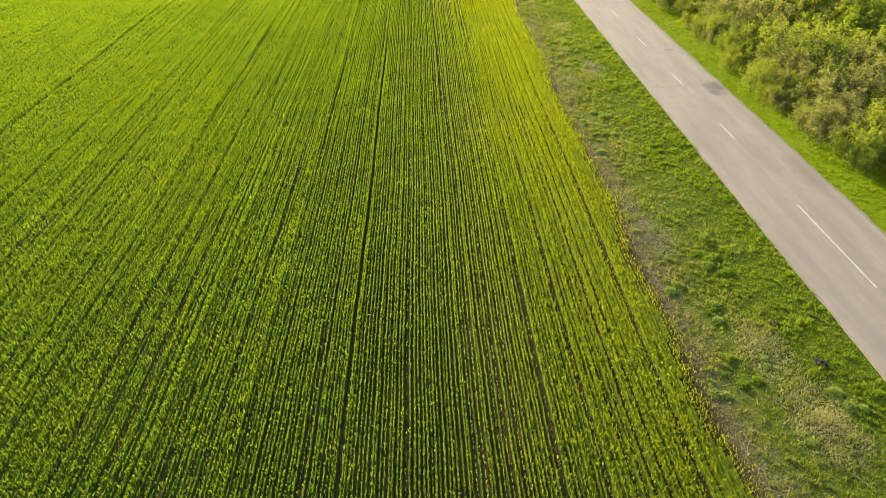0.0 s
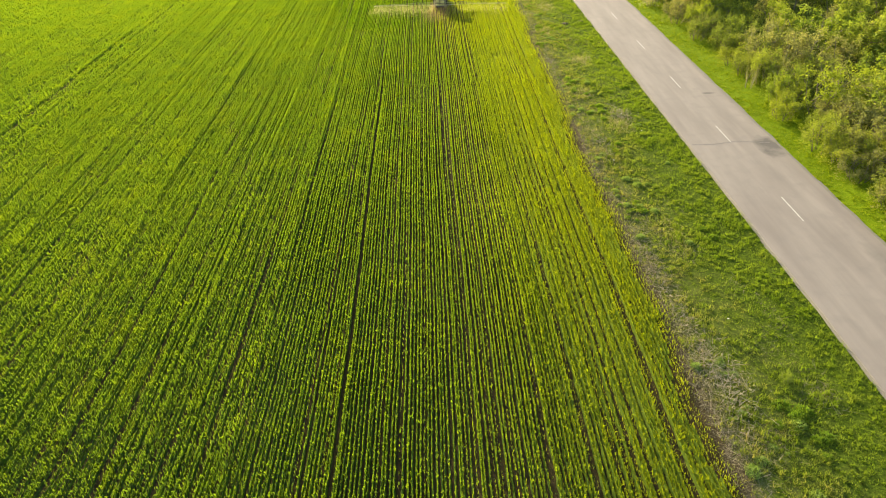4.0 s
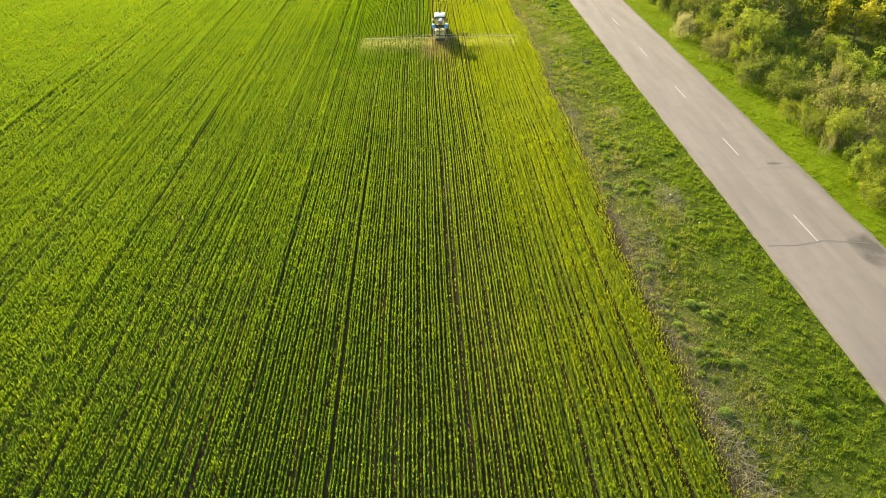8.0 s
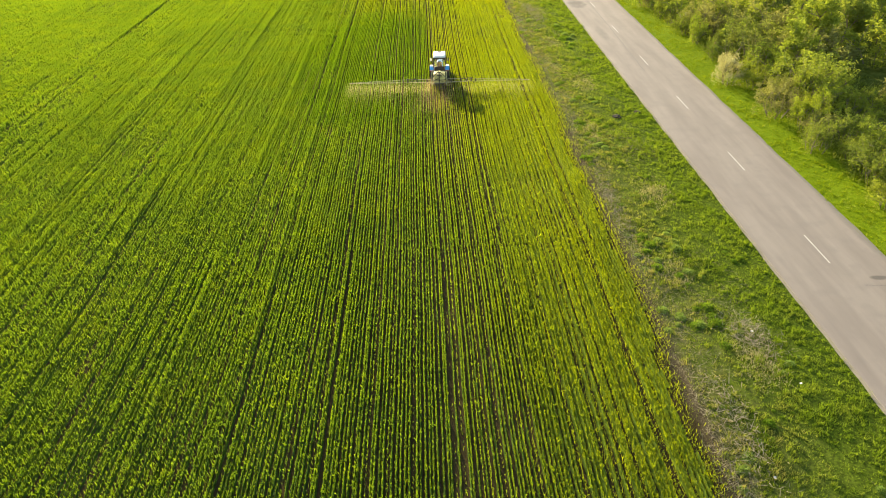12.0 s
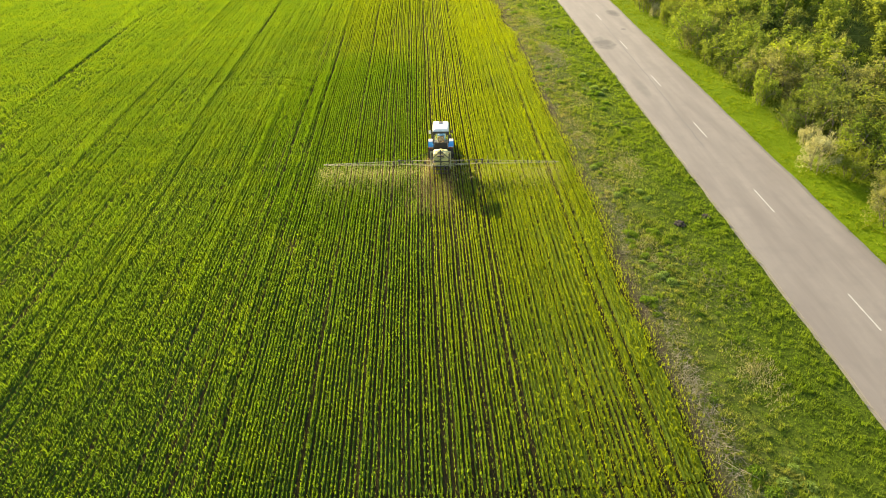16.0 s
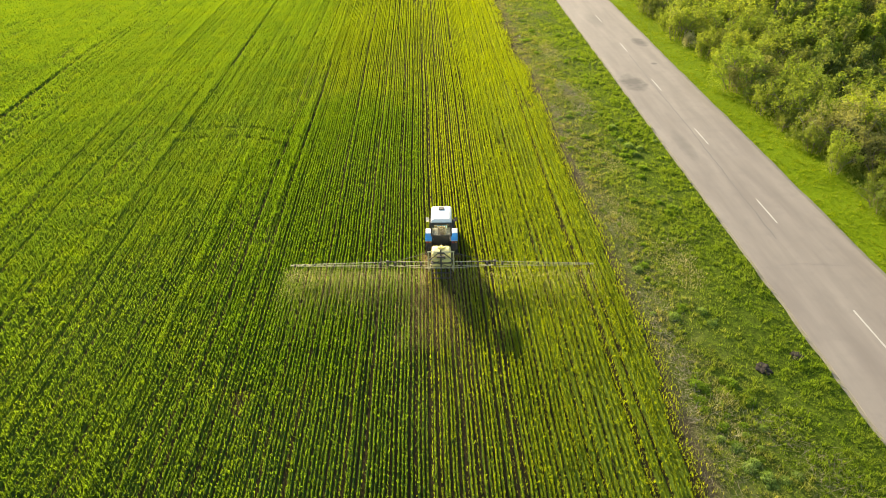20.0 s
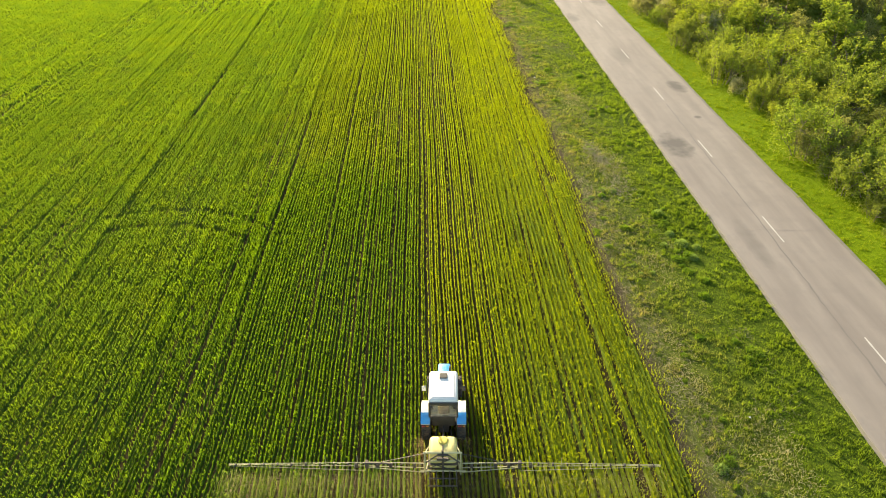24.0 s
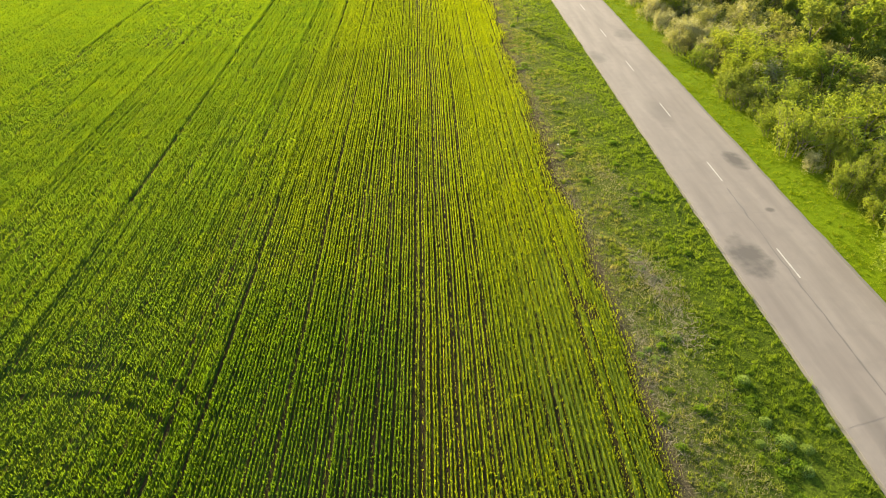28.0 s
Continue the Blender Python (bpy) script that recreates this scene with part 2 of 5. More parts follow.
def ground_material():
    m, t, n, p = nodes_of("soil_and_turf")
    geo = n.new("ShaderNodeNewGeometry").outputs["Position"]
    sep = n.new("ShaderNodeSeparateXYZ")
    t.links.new(geo, sep.inputs[0])
    fine, mid, wide = noise_of(t, 14, 6, geo), noise_of(t, 1.3, 5, geo), noise_of(t, 0.12, 4, geo)
    soil = mixc(t, ramp(t, mid, 0.3, 0.7), (0.032, 0.0245, 0.0098), (0.054, 0.041, 0.0165))
    soil = mixc(t, ramp(t, fine, 0.5, 0.75), soil, (0.08, 0.062, 0.03))
    turf = mixc(t, ramp(t, mid, 0.35, 0.65), (0.05, 0.085, 0.008), (0.085, 0.125, 0.012))
    turf = mixc(t, ramp(t, noise_of(t, 30, 3, geo, 0.7), 0.42, 0.62), turf, (0.11, 0.15, 0.014))
    turf = mixc(t, maths(t, "MULTIPLY", ramp(t, noise_of(t, 7.5, 4, geo, 0.7), 0.45, 0.6), 0.75), turf, (0.022, 0.034, 0.006))
    off = maths(t, "ADD", sep.outputs[0], maths(t, "MULTIPLY", wide, 4.5))
    off = maths(t, "SUBTRACT", 1.0, ramp(t, off, 17.2, 21.8))
    turf = mixc(t, maths(t, "MULTIPLY", maths(t, "MULTIPLY", ramp(t, mid, 0.35, 0.6), off), 0.4), turf, (0.16, 0.145, 0.06))
    edge = maths(t, "ADD", sep.outputs[0], maths(t, "MULTIPLY", mid, 1.2))
    brown = mixc(t, ramp(t, fine, 0.42, 0.7), (0.06, 0.047, 0.026), (0.15, 0.125, 0.075))
    c = mixc(t, ramp(t, edge, 14.3, 14.9), soil, brown)
    c = mixc(t, ramp(t, edge, 15.0, 15.6), c, turf)
    c = mixc(t, ramp(t, edge, 28.5, 29.5), c, mixc(t, ramp(t, fine, 0.4, 0.65), (0.11, 0.18, 0.006), (0.18, 0.25, 0.01)))
    c = mixc(t, ramp(t, edge, 34.2, 37.0), c, mixc(t, ramp(t, mid, 0.4, 0.65), (0.07, 0.09, 0.012), (0.13, 0.15, 0.03)))
    t.links.new(c, p.inputs["Base Color"])
    p.inputs["Roughness"].default_value = 1.0
    p.inputs["Specular IOR Level"].default_value = 0.03
    bump(t, p, maths(t, "ADD", fine, maths(t, "MULTIPLY", mid, 2.0)), 0.6, 0.05)
    return m


# dark blotches and oil marks on the asphalt: x, y, half width, half length, depth
BLOTCHES = [(29.0, 53.3, 1.04, 1.90, 0.75), (28.4, 64.8, 0.6, 0.2, 0.65), (24.0, 128.9, 1.21, 2.30, 0.7), (28.6, 142.0, 0.88, 1.50, 0.75),
            (27.9, 134.4, 0.33, 0.35, 0.6), (23.2, 167.5, 1.10, 2.00, 0.45), (28.5, 175.3, 1.10, 2.40, 0.4), (24.2, 114.5, 0.55, 3.00, 0.3),
            (29.1, 36.3, 0.88, 3.00, 0.3), (25.4, 151.7, 0.99, 3.20, 0.25), (30.3, 96.7, 0.33, 9.00, 0.3), (29.9, 66.6, 0.39, 9.00, 0.3)]


def asphalt_material():
    m, t, n, p = nodes_of("worn_asphalt")
    geo = n.new("ShaderNodeNewGeometry").outputs["Position"]
    sep = n.new("ShaderNodeSeparateXYZ")
    t.links.new(geo, sep.inputs[0])
    stretch = n.new("ShaderNodeVectorMath")
    stretch.operation = "MULTIPLY"
    stretch.inputs[1].default_value = (1.0, 0.12, 1.0)
    t.links.new(geo, stretch.inputs[0])
    fine, mid, wide = noise_of(t, 55, 4, geo), noise_of(t, 0.9, 6, geo), noise_of(t, 0.9, 4, stretch.outputs[0])
    c = mixc(t, ramp(t, wide, 0.3, 0.7), (0.182, 0.156, 0.138), (0.246, 0.217, 0.19))
    c = mixc(t, maths(t, "MULTIPLY", ramp(t, mid, 0.5, 0.72), 0.4), c, (0.17, 0.148, 0.135))
    c = mixc(t, maths(t, "MULTIPLY", ramp(t, fine, 0.5, 0.8), 0.35), c, (0.16, 0.145, 0.13))
    for x, y, rx, ry, k in BLOTCHES:
        dx = maths(t, "DIVIDE", maths(t, "SUBTRACT", sep.outputs[0], x), rx)
        dy = maths(t, "DIVIDE", maths(t, "SUBTRACT", sep.outputs[1], y), ry)
        r = maths(t, "ADD", maths(t, "MULTIPLY", dx, dx), maths(t, "MULTIPLY", dy, dy))
        r = maths(t, "ADD", r, maths(t, "MULTIPLY", maths(t, "SUBTRACT", mid, 0.5), 3.0))
        c = mixc(t, maths(t, "MULTIPLY", maths(t, "SUBTRACT", 1.0, ramp(t, r, 0.1, 1.3)), min(0.95, k * 1.3)), c, (0.085, 0.077, 0.07))
    t.links.new(c, p.inputs["Base Color"])
    p.inputs["Roughness"].default_value = 0.85
    bump(t, p, fine, 0.35, 0.01)
    return m


GROUND, ASPHALT = ground_material(), asphalt_material()
GRAVEL = plain("gravelly_shoulder", (0.18, 0.165, 0.138), 0.95, dirt=(0.14, 0.14, 0.07), dirty=0.6, grain=3)
MARKING = plain("worn_white_marking", (0.45, 0.425, 0.385), 0.7, dirt=(0.29, 0.28, 0.25), dirty=0.7, grain=2)
TAR = plain("tar_seal", (0.135, 0.12, 0.108), 0.6, dirt=(0.22, 0.2, 0.18), dirty=0.4, grain=2)
HAIRLINE = plain("filled_hairline", (0.165, 0.147, 0.132), 0.7, dirt=(0.2, 0.18, 0.16), dirty=0.4, grain=2)
BARK = plain("bark", (0.2, 0.165, 0.12), 0.95, dirt=(0.07, 0.06, 0.05), dirty=0.7, grain=4)
PALE_BARK = plain("pale_dry_wood", (0.33, 0.295, 0.235), 0.95, dirt=(0.2, 0.17, 0.13), dirty=0.6, grain=4)


# ---- mesh helpers ----
def mesh_of(name, verts, faces, material, smooth=False):
    """A mesh from numpy arrays: verts (n, 3) and triangles or quads (m, k)."""
    verts, faces = np.asarray(verts, np.float32), np.asarray(faces, np.int32)
    me = bpy.data.meshes.new(name)
    k = faces.shape[1]
    me.vertices.add(len(verts))
    me.vertices.foreach_set("co", verts.ravel())
    me.loops.add(faces.size)
    me.loops.foreach_set("vertex_index", faces.ravel())
    me.polygons.add(len(faces))
    me.polygons.foreach_set("loop_start", np.arange(0, faces.size, k, dtype=np.int32))
    me.polygons.foreach_set("use_smooth", np.full(len(faces), smooth))
    me.materials.append(material)
    me.update()
    return me


def wave(x, y, seed=0.0):
    """Smooth uneven values about 0, from -1 to 1, over the plan."""
    return (np.sin(x * 0.31 + y * 0.17 + seed) + np.sin(x * 0.13 - y * 0.23 + seed * 2.1) + np.sin(x * 0.71 + y * 0.53 + seed * 3.3) * 0.6
            + np.sin(-x * 0.47 + y * 0.91 + seed * 1.7) * 0.5) / 3.1


def blades(x, y, z, height, width, lean, rng, across=1.0, droop=0.0, face=0.0, fan=0.0):
    """One leaning pointed blade at every place, as loose triangles; across: how far they lean in x beside y."""
    n = len(x)
    a, b = rng.uniform(0, 2 * np.pi, n), rng.uniform(0, 2 * np.pi, n)
    if face:
        a = rng.normal(0, face, n)
    v = np.empty((n, 3, 3), np.float32)
    hx, hy = np.cos(a) * width / 2, np.sin(a) * width / 2
    v[:, 0] = np.stack([x - hx, y - hy, z], 1)
    v[:, 1] = np.stack([x + hx, y + hy, z], 1)
    l = np.abs(rng.normal(0, lean, n)) * height
    v[:, 2] = np.stack([x + np.cos(b) * l * across, y + np.sin(b) * l, z + height], 1)
    if fan:
        # leaves that widen towards the top, where the stand closes
        k = rng.random(n) < fan
        m = int(k.sum())
        top = v[k, 2].copy()
        wide = np.stack([hx[k], hy[k], np.zeros(m)], 1) * 1.25
        v[k, 1] = top + wide * [1, 1, 0] - [0, 0, 1] * (height[k] * rng.uniform(0, 0.22, m))[:, None]
        v[k, 2] = top - wide * [1, 1, 0] - [0, 0, 1] * (height[k] * rng.uniform(0, 0.22, m))[:, None]
        v[k, 0] = np.stack([x[k], y[k], z[k] + height[k] * rng.uniform(0.1, 0.45, m)], 1)
    if droop:
        # arching leaves: they bend over near the top and lie out flat over the gap beside the row
        k = rng.random(n) < droop
        m = int(k.sum())
        h, w = height[k], width[k] if np.ndim(width) else width
        out = h * rng.uniform(0.25, 0.5, m)
        dx, dy = np.cos(b[k]), np.sin(b[k])
        px, py = -dy * w * 0.6, dx * w * 0.6
        wide = across[k] if np.ndim(across) else across
        ax, ay, az = x[k] + dx * out * 0.2, y[k] + dy * out * 0.2, z[k] + h * rng.uniform(0.55, 0.9, m)
        v[k, 0] = np.stack([ax - px, ay - py, az], 1)
        v[k, 1] = np.stack([ax + px, ay + py, az], 1)
        v[k, 2] = np.stack([ax + dx * out * wide, ay + dy * out, az - h * rng.uniform(-0.1, 0.4, m)], 1)
    return v.reshape(-1, 3), np.arange(3 * n, dtype=np.int32).reshape(-1, 3)


# ---- plan: lines along the way (x as a function of y) ----
def road_mid(y):
    return 26.25 - 0.0012 * (y - 80.0)


def field_edge(y):
    return 13.95 + 0.55 * np.exp(-((y - 95.0) / 32.0) ** 2) - 0.55 * np.clip((y - 125.0) / 25.0, 0, 1) + 0.2 * np.sin(y * 0.21) + 0.15 * np.sin(y * 0.57 + 1)


def wood_edge(y):
    return 32.7 + 0.006 * (y - 50.0)


ROAD_HALF = 3.5

# ---- ground: one sheet to the horizon, finer under the way ----
def ground_z(x, y):
    """Height of the ground: flat field, gently uneven verges and thicket floor."""
    verge = np.clip((x - field_edge(y)) / 1.0, 0, 1) * np.clip((road_mid(y) - ROAD_HALF - 0.5 - x) / 1.2, 0, 1)
    right = np.clip((x - road_mid(y) - ROAD_HALF - 0.5) / 1.5, 0, 1) * np.clip((80 - x) / 10, 0, 1)
    inside = np.clip(y, 0, 1) * np.clip((230 - y) / 10, 0, 1)
    return (verge * (0.06 * wave(x * 2.2, y * 2.2) + 0.05 * wave(x * 0.8, y * 0.8, 2)) + right * 0.1 * wave(x * 1.2, y * 1.2, 1)) * inside


def build_ground():
    xs = np.concatenate([[-4000, -1500, -500, -200, -100], np.arange(-70, 10, 4.0), np.arange(10, 37, 0.4), np.arange(37, 82, 3.0), [100, 200, 500, 1500, 4000]])
    ys = np.concatenate([[-4000, -1500, -500, -150, -40], np.arange(0, 230, 0.8), [260, 320, 500, 900, 1700, 4000]])
    X, Y = np.meshgrid(xs, ys)
    Z = ground_z(X, Y)
    V = np.stack([X, Y, Z], 2).reshape(-1, 3)
    w = len(xs)
    i = (np.arange(len(ys) - 1)[:, None] * w + np.arange(w - 1)[None]).ravel()
    me = mesh_of("ground", V, np.stack([i, i + 1, i + 1 + w, i + w], 1), GROUND, True)
    return tagged(new("ground", me), "dark brown field soil and rough roadside turf", "ground", kind="structure")


build_ground()


def road_strip(name, a, b, z0, z1, material, step=2.0, y0=-60, y1=420, ragged=0.0, thick=0.0):
    """A strip beside the road's middle line from a to b metres off it; z0, z1: heights at its two edges."""
    rng = np.random.default_rng(7)
    ys = np.arange(y0, y1, step)
    soft = np.array([1, 2, 3, 2, 1]) / 4.4
    ja, jb = (np.convolve(rng.normal(0, ragged, len(ys)), soft, "same") for _ in range(2))
    m = road_mid(ys)
    rows = [np.stack([m + a + ja, ys, np.full_like(ys, z0 - thick)], 1), np.stack([m + a + ja, ys, np.full_like(ys, z0)], 1),
            np.stack([m + (a + b) / 2, ys, np.full_like(ys, (z0 + z1) / 2)], 1),
            np.stack([m + b + jb, ys, np.full_like(ys, z1)], 1), np.stack([m + b + jb, ys, np.full_like(ys, z1 - thick)], 1)]
    n = len(ys)
    F = [(j * n + i, (j + 1) * n + i, (j + 1) * n + i + 1, j * n + i + 1) for j in range(4) for i in range(n - 1)]
    return new(name, mesh_of(name, np.concatenate(rows), F, material, False))


tagged(road_strip("road", -ROAD_HALF, ROAD_HALF, 0.10, 0.10, ASPHALT, 0.4, ragged=0.02, thick=0.2),
       "worn grey-beige two-lane asphalt road with crumbling edges", "road", kind="structure")
tagged(road_strip("shoulder", ROAD_HALF - 0.1, ROAD_HALF + 0.26, 0.092, 0.075, GRAVEL, 0.4, ragged=0.03, thick=0.15),
       "narrow gravelly road shoulder", "shoulder", kind="structure")
tagged(road_strip("shoulder", -ROAD_HALF - 0.14, -ROAD_HALF + 0.1, 0.03, 0.085, GRAVEL, 0.4, ragged=0.03, thick=0.15),
       "narrow gravelly road shoulder", "shoulder", kind="structure")


# ---- centre line: dashes 3 m long every 12 m, and one long one ----
def dashes():
    rng = np.random.default_rng(3)
    for k in range(-1, 20):
        y0, length = (42.3 + 12.05 * k, 3.1) if k >= 0 else (23.0, 9.0)
        ys = np.linspace(y0, y0 + length, 13)
        m = road_mid(ys)
        w = 0.05 + rng.normal(0, 0.006, 13)
        V = np.concatenate([np.stack([m - w, ys, np.full(13, 0.104)], 1), np.stack([m + w, ys, np.full(13, 0.104)], 1)])
        F = [(i, 13 + i, 14 + i, i + 1) for i in range(12)]
        tagged(new("road_dash", mesh_of("road_dash", V, F, MARKING)), "worn white painted centre-line dash on asphalt",
               "road marking", "centre-line dashes", "structure")


dashes()


def crack(points, width, label):
    """A thin uneven line of tar or a crack across the asphalt."""
    rng = np.random.default_rng(int(points[0][1] * 10))
    P = []
    for (x0, y0), (x1, y1) in zip(points[:-1], points[1:]):
        for f in np.arange(0, 1, 0.06):
            P.append((x0 + (x1 - x0) * f, y0 + (y1 - y0) * f))
    P.append(points[-1])
    P = np.array(P) + rng.normal(0, 0.025, (len(P), 2))
    d = np.gradient(P, axis=0)
    nrm = np.stack([-d[:, 1], d[:, 0]], 1) / np.maximum(np.linalg.norm(d, axis=1, keepdims=True), 1e-6)
    w = width * (0.6 + 0.8 * rng.random((len(P), 1)))
    V = np.concatenate([np.c_[P - nrm * w / 2, np.full(len(P), 0.1045)], np.c_[P + nrm * w / 2, np.full(len(P), 0.1045)]])
    n = len(P)
    F = [(i, i + 1, n + i + 1, n + i) for i in range(n - 1)]
    tagged(new("road_crack", mesh_of("road_crack", V, F, TAR if width > 0.03 else HAIRLINE)), label, "crack", "cracks in the road", "structure")


crack([(23.1, 54.1), (24.8, 54.0), (26.8, 54.4), (29.3, 53.9)], 0.1, "dark crack running across the asphalt")
crack([(25.3, 100.7), (25.5, 108.6), (25.8, 118.4), (25.9, 128.6), (26.1, 137.6)], 0.09, "long dark tar seam beside the centre line")
crack([(22.9, 97.7), (25.4, 98.0), (28.2, 97.6)], 0.018, "fine crack running across the asphalt")
crack([(22.8, 133.7), (24.8, 134.2), (27.8, 134.0)], 0.018, "fine crack running across the asphalt")
crack([(23.2, 145.6), (25.4, 146.0), (28.2, 145.8)], 0.018, "fine crack running across the asphalt")
crack([(22.9, 115.5), (25.1, 116.1), (29.0, 115.7)], 0.018, "fine crack running across the asphalt")
crack([(27.1, 64.2), (28.5, 64.0), (29.7, 64.2)], 0.05, "short dark crack near the road's edge")


# ---- the crop: drilled rows of young cereal ----
# wheel lines and drill gaps: x, half width, share of plants missing
GAPS = [(-7.35, 0.13, 0.95), (-18.3, 0.14, 0.95), (-0.15, 0.12, 0.9), (2.78, 0.13, 0.95), (4.35, 0.13, 0.8), (6.3, 0.12, 0.9), (8.2, 0.1, 0.75),
        (9.2, 0.11, 0.8), (10.1, 0.1, 0.7), (0.95, 0.12, 0.8), (5.2, 0.14, 0.4), (12.15, 0.12, 0.8), (-25.9, 0.13, 0.85), (-36.9, 0.14, 0.9),
        (-44.5, 0.14, 0.85), (-55.5, 0.14, 0.9)]
# fainter lines where one drill row came up thin
_thin = random.Random(19)
_x = -64.0
while _x < 13.4:
    _x += _thin.uniform(0.5, 1.35)
    if all(abs(_x - g[0]) > 0.3 for g in GAPS):
        GAPS.append((_x, 0.09 if _x > -20 else 0.12, _thin.choice((0.45, 0.6, 0.75, 0.9))))
# strips sown twice, taller and denser
DENSE = [(-7.8, 0.27), (-18.75, 0.22), (-26.3, 0.22), (-11.5, 0.16), (-37.4, 0.24)]


def crop(name, x0, x1, y0, y1, per_metre, height, width, seed, visible=None, step=0.35, bank=0.08, droop=0.25, pitch=0.185, closed=0.0):
    rng = np.random.default_rng(seed)
    rows = np.arange(x0, x1, pitch)
    n = int((y1 - y0) * per_metre * len(rows))
    r = rng.integers(0, len(rows), n)
    y = rng.uniform(y0, y1, n)
    rows = rows + rng.normal(0, 0.022, len(rows))
    # plants stand singly along the drill, each of its own height
    k = np.floor(y / 0.12)
    own = np.modf(np.abs(np.sin(k * 12.9898 + r * 78.233 + seed) * 43758.5453))[0]
    y = (k + 0.2 + 0.6 * own) * 0.12 + rng.normal(0, 0.04, n)
    strength = np.clip(rng.uniform(0.3, 1.0, len(rows))[r] + 0.3 * np.sin(y * 0.13 + rng.uniform(0, 6.28, len(rows))[r]), 0, 1.1)
    x = rows[r]
    x = x + rng.normal(0, 1, n) * (0.014 + 0.01 * np.clip((x - 6.4) / 3.3, 0, 1))
    sway = 0.05 * np.sin(y * 0.045 + 0.6) + 0.035 * np.sin(y * 0.21) + 0.012 * np.sin(y * 0.9 + x)
    keep = rng.random(n) < (0.5 + 0.3 * strength + 0.5 * np.clip((x - 6.4) / 2.8, 0, 1)) * np.clip(0.86 + 0.35 * wave(x * 2.2, y * 1.1, 4), 0.3, 1)
    tall = 0.8 + 0.12 * own + 0.26 * strength + 0.14 * wave(x * 1.3, y * 0.9, 1) + 0.06 * wave(x * 5, y * 5, 3)
    for gx, gw, miss in GAPS:
        near = np.abs(x - gx) < gw * 0.75
        keep &= ~(near & (rng.random(n) < miss * (0.72 + 0.28 * np.sin(y * 0.09 + gx * 3))))
    for dx, dw in DENSE:
        tall += 0.4 * (np.abs(x - dx) < dw)
    # a turning track, and thin places towards the field's edge
    d = np.hypot(x + 15.1, y - 109.7)
    ang = np.arctan2(y - 109.7, x + 15.1)
    for rad in (9.5, 11.4):
        keep &= ~((np.abs(d - rad) < 0.24) & (ang > 0.72) & (ang < 2.0) & (rng.random(n) < 0.43 + 0.5 * np.sin(ang * 21 + rad) ** 2))
    edge = field_edge(y)
    bare = np.clip((x - 2) / 12, 0, 1) * (wave(x * 2.3, y * 1.2, 9) > 0.35)
    keep &= ~(rng.random(n) < 0.35 * bare)
    poor = np.clip(wave(x * 1.9, y * 1.3, 17) + 0.5 * wave(x * 5.3, y * 3.1, 21) - 0.55, 0, 0.4) * 0.6
    keep &= ~(rng.random(n) < poor)
    tall -= 0.3 * poor
    track = np.exp(-((x - 3.7) / 1.8) ** 2)
    tall -= 0.18 * track + 0.16 * np.clip((x - 6.4) / 3.3, 0, 1)
    keep &= x < edge + 0.45 * wave(x * 1.7, y * 2.6, 23) + rng.normal(0, 0.28, n)
    keep &= ~(rng.random(n) < 0.5 * np.clip((x - edge + 1.6) / 1.6, 0, 1))
    if visible is not None:
        keep &= visible(x, y)
    x, y, tall = (x + sway)[keep], y[keep], tall[keep]
    h = height * tall * rng.uniform(0.65, 1.2, len(x))
    across = 0.42 + 0.45 * np.clip((x - 5.5) / 3.0, 0, 1)
    V, F = blades(x, y, np.zeros(len(x)), h, width * rng.uniform(0.7, 1.4, len(x)) * (1 - 0.25 * np.clip((x - 5.5) / 3.0, 0, 1)), 0.3, rng, across, droop, 0.75, 0.4)
    # the close-set lower leaves of every row, as one uneven bank
    ys = np.arange(y0, y1 + step * 0.5, step)
    R, Y = np.meshgrid(rows, ys, indexing="ij")
    S = 0.05 * np.sin(Y * 0.045 + 0.6) + 0.035 * np.sin(Y * 0.21) + 0.012 * np.sin(Y * 0.9 + R)
    ok = (R < field_edge(Y) - 0.5 + 0.45 * wave(R * 1.7, Y * 2.6, 23)) & (R > x0)
    ok &= wave(R * 1.9, Y * 1.3, 17) + 0.5 * wave(R * 5.3, Y * 3.1, 21) < 1.15
    for gx, gw, miss in GAPS:
        ok &= ~((np.abs(R - gx) < gw * 0.8) & (miss > 0.55))
    if visible is not None:
        ok &= visible(R, Y)
    top = bank * (0.75 + 0.5 * rng.random(R.shape)) * np.clip(0.9 + 0.35 * wave(R * 2.2, Y * 1.1, 4), 0.35, 1.3)
    C = R + S + rng.normal(0, 0.014, R.shape)
    # wide and almost closed in the lime stand by the verge, narrow where the soil shows between the rows
    full = np.clip((R - 6.8) / 2.2, 0, 1)
    open_ = np.exp(-((R - 4.1) / 2.9) ** 2)
    top = top * (1 - 0.25 * open_ + 0.2 * full)
    half = (0.22 + 0.22 * closed) * pitch - 0.006 * open_ + 0.05 * full * np.clip(1 + 1.2 * wave(R * 2.3, Y * 1.2, 7), 0.2, 1.2) + 0.02 * rng.random(R.shape)
    P = np.stack([np.stack([C - half, Y, np.full_like(C, -0.01)], 2), np.stack([C, Y + rng.normal(0, step * 0.2, R.shape), top], 2),
                  np.stack([C + half, Y, np.full_like(C, -0.01)], 2)], 2)
    idx = np.arange(R.size * 3, dtype=np.int32).reshape(*R.shape, 3)
    seg = ok[:, :-1] & ok[:, 1:]
    A, B = idx[:, :-1][seg], idx[:, 1:][seg]
    bankF = np.concatenate([np.stack([A[:, i], A[:, i + 1], B[:, i + 1]], 1) for i in (0, 1)] + [np.stack([A[:, i], B[:, i + 1], B[:, i]], 1) for i in (0, 1)])
    F = np.concatenate([F, bankF + len(V)])
    V = np.concatenate([V, P.reshape(-1, 3)])
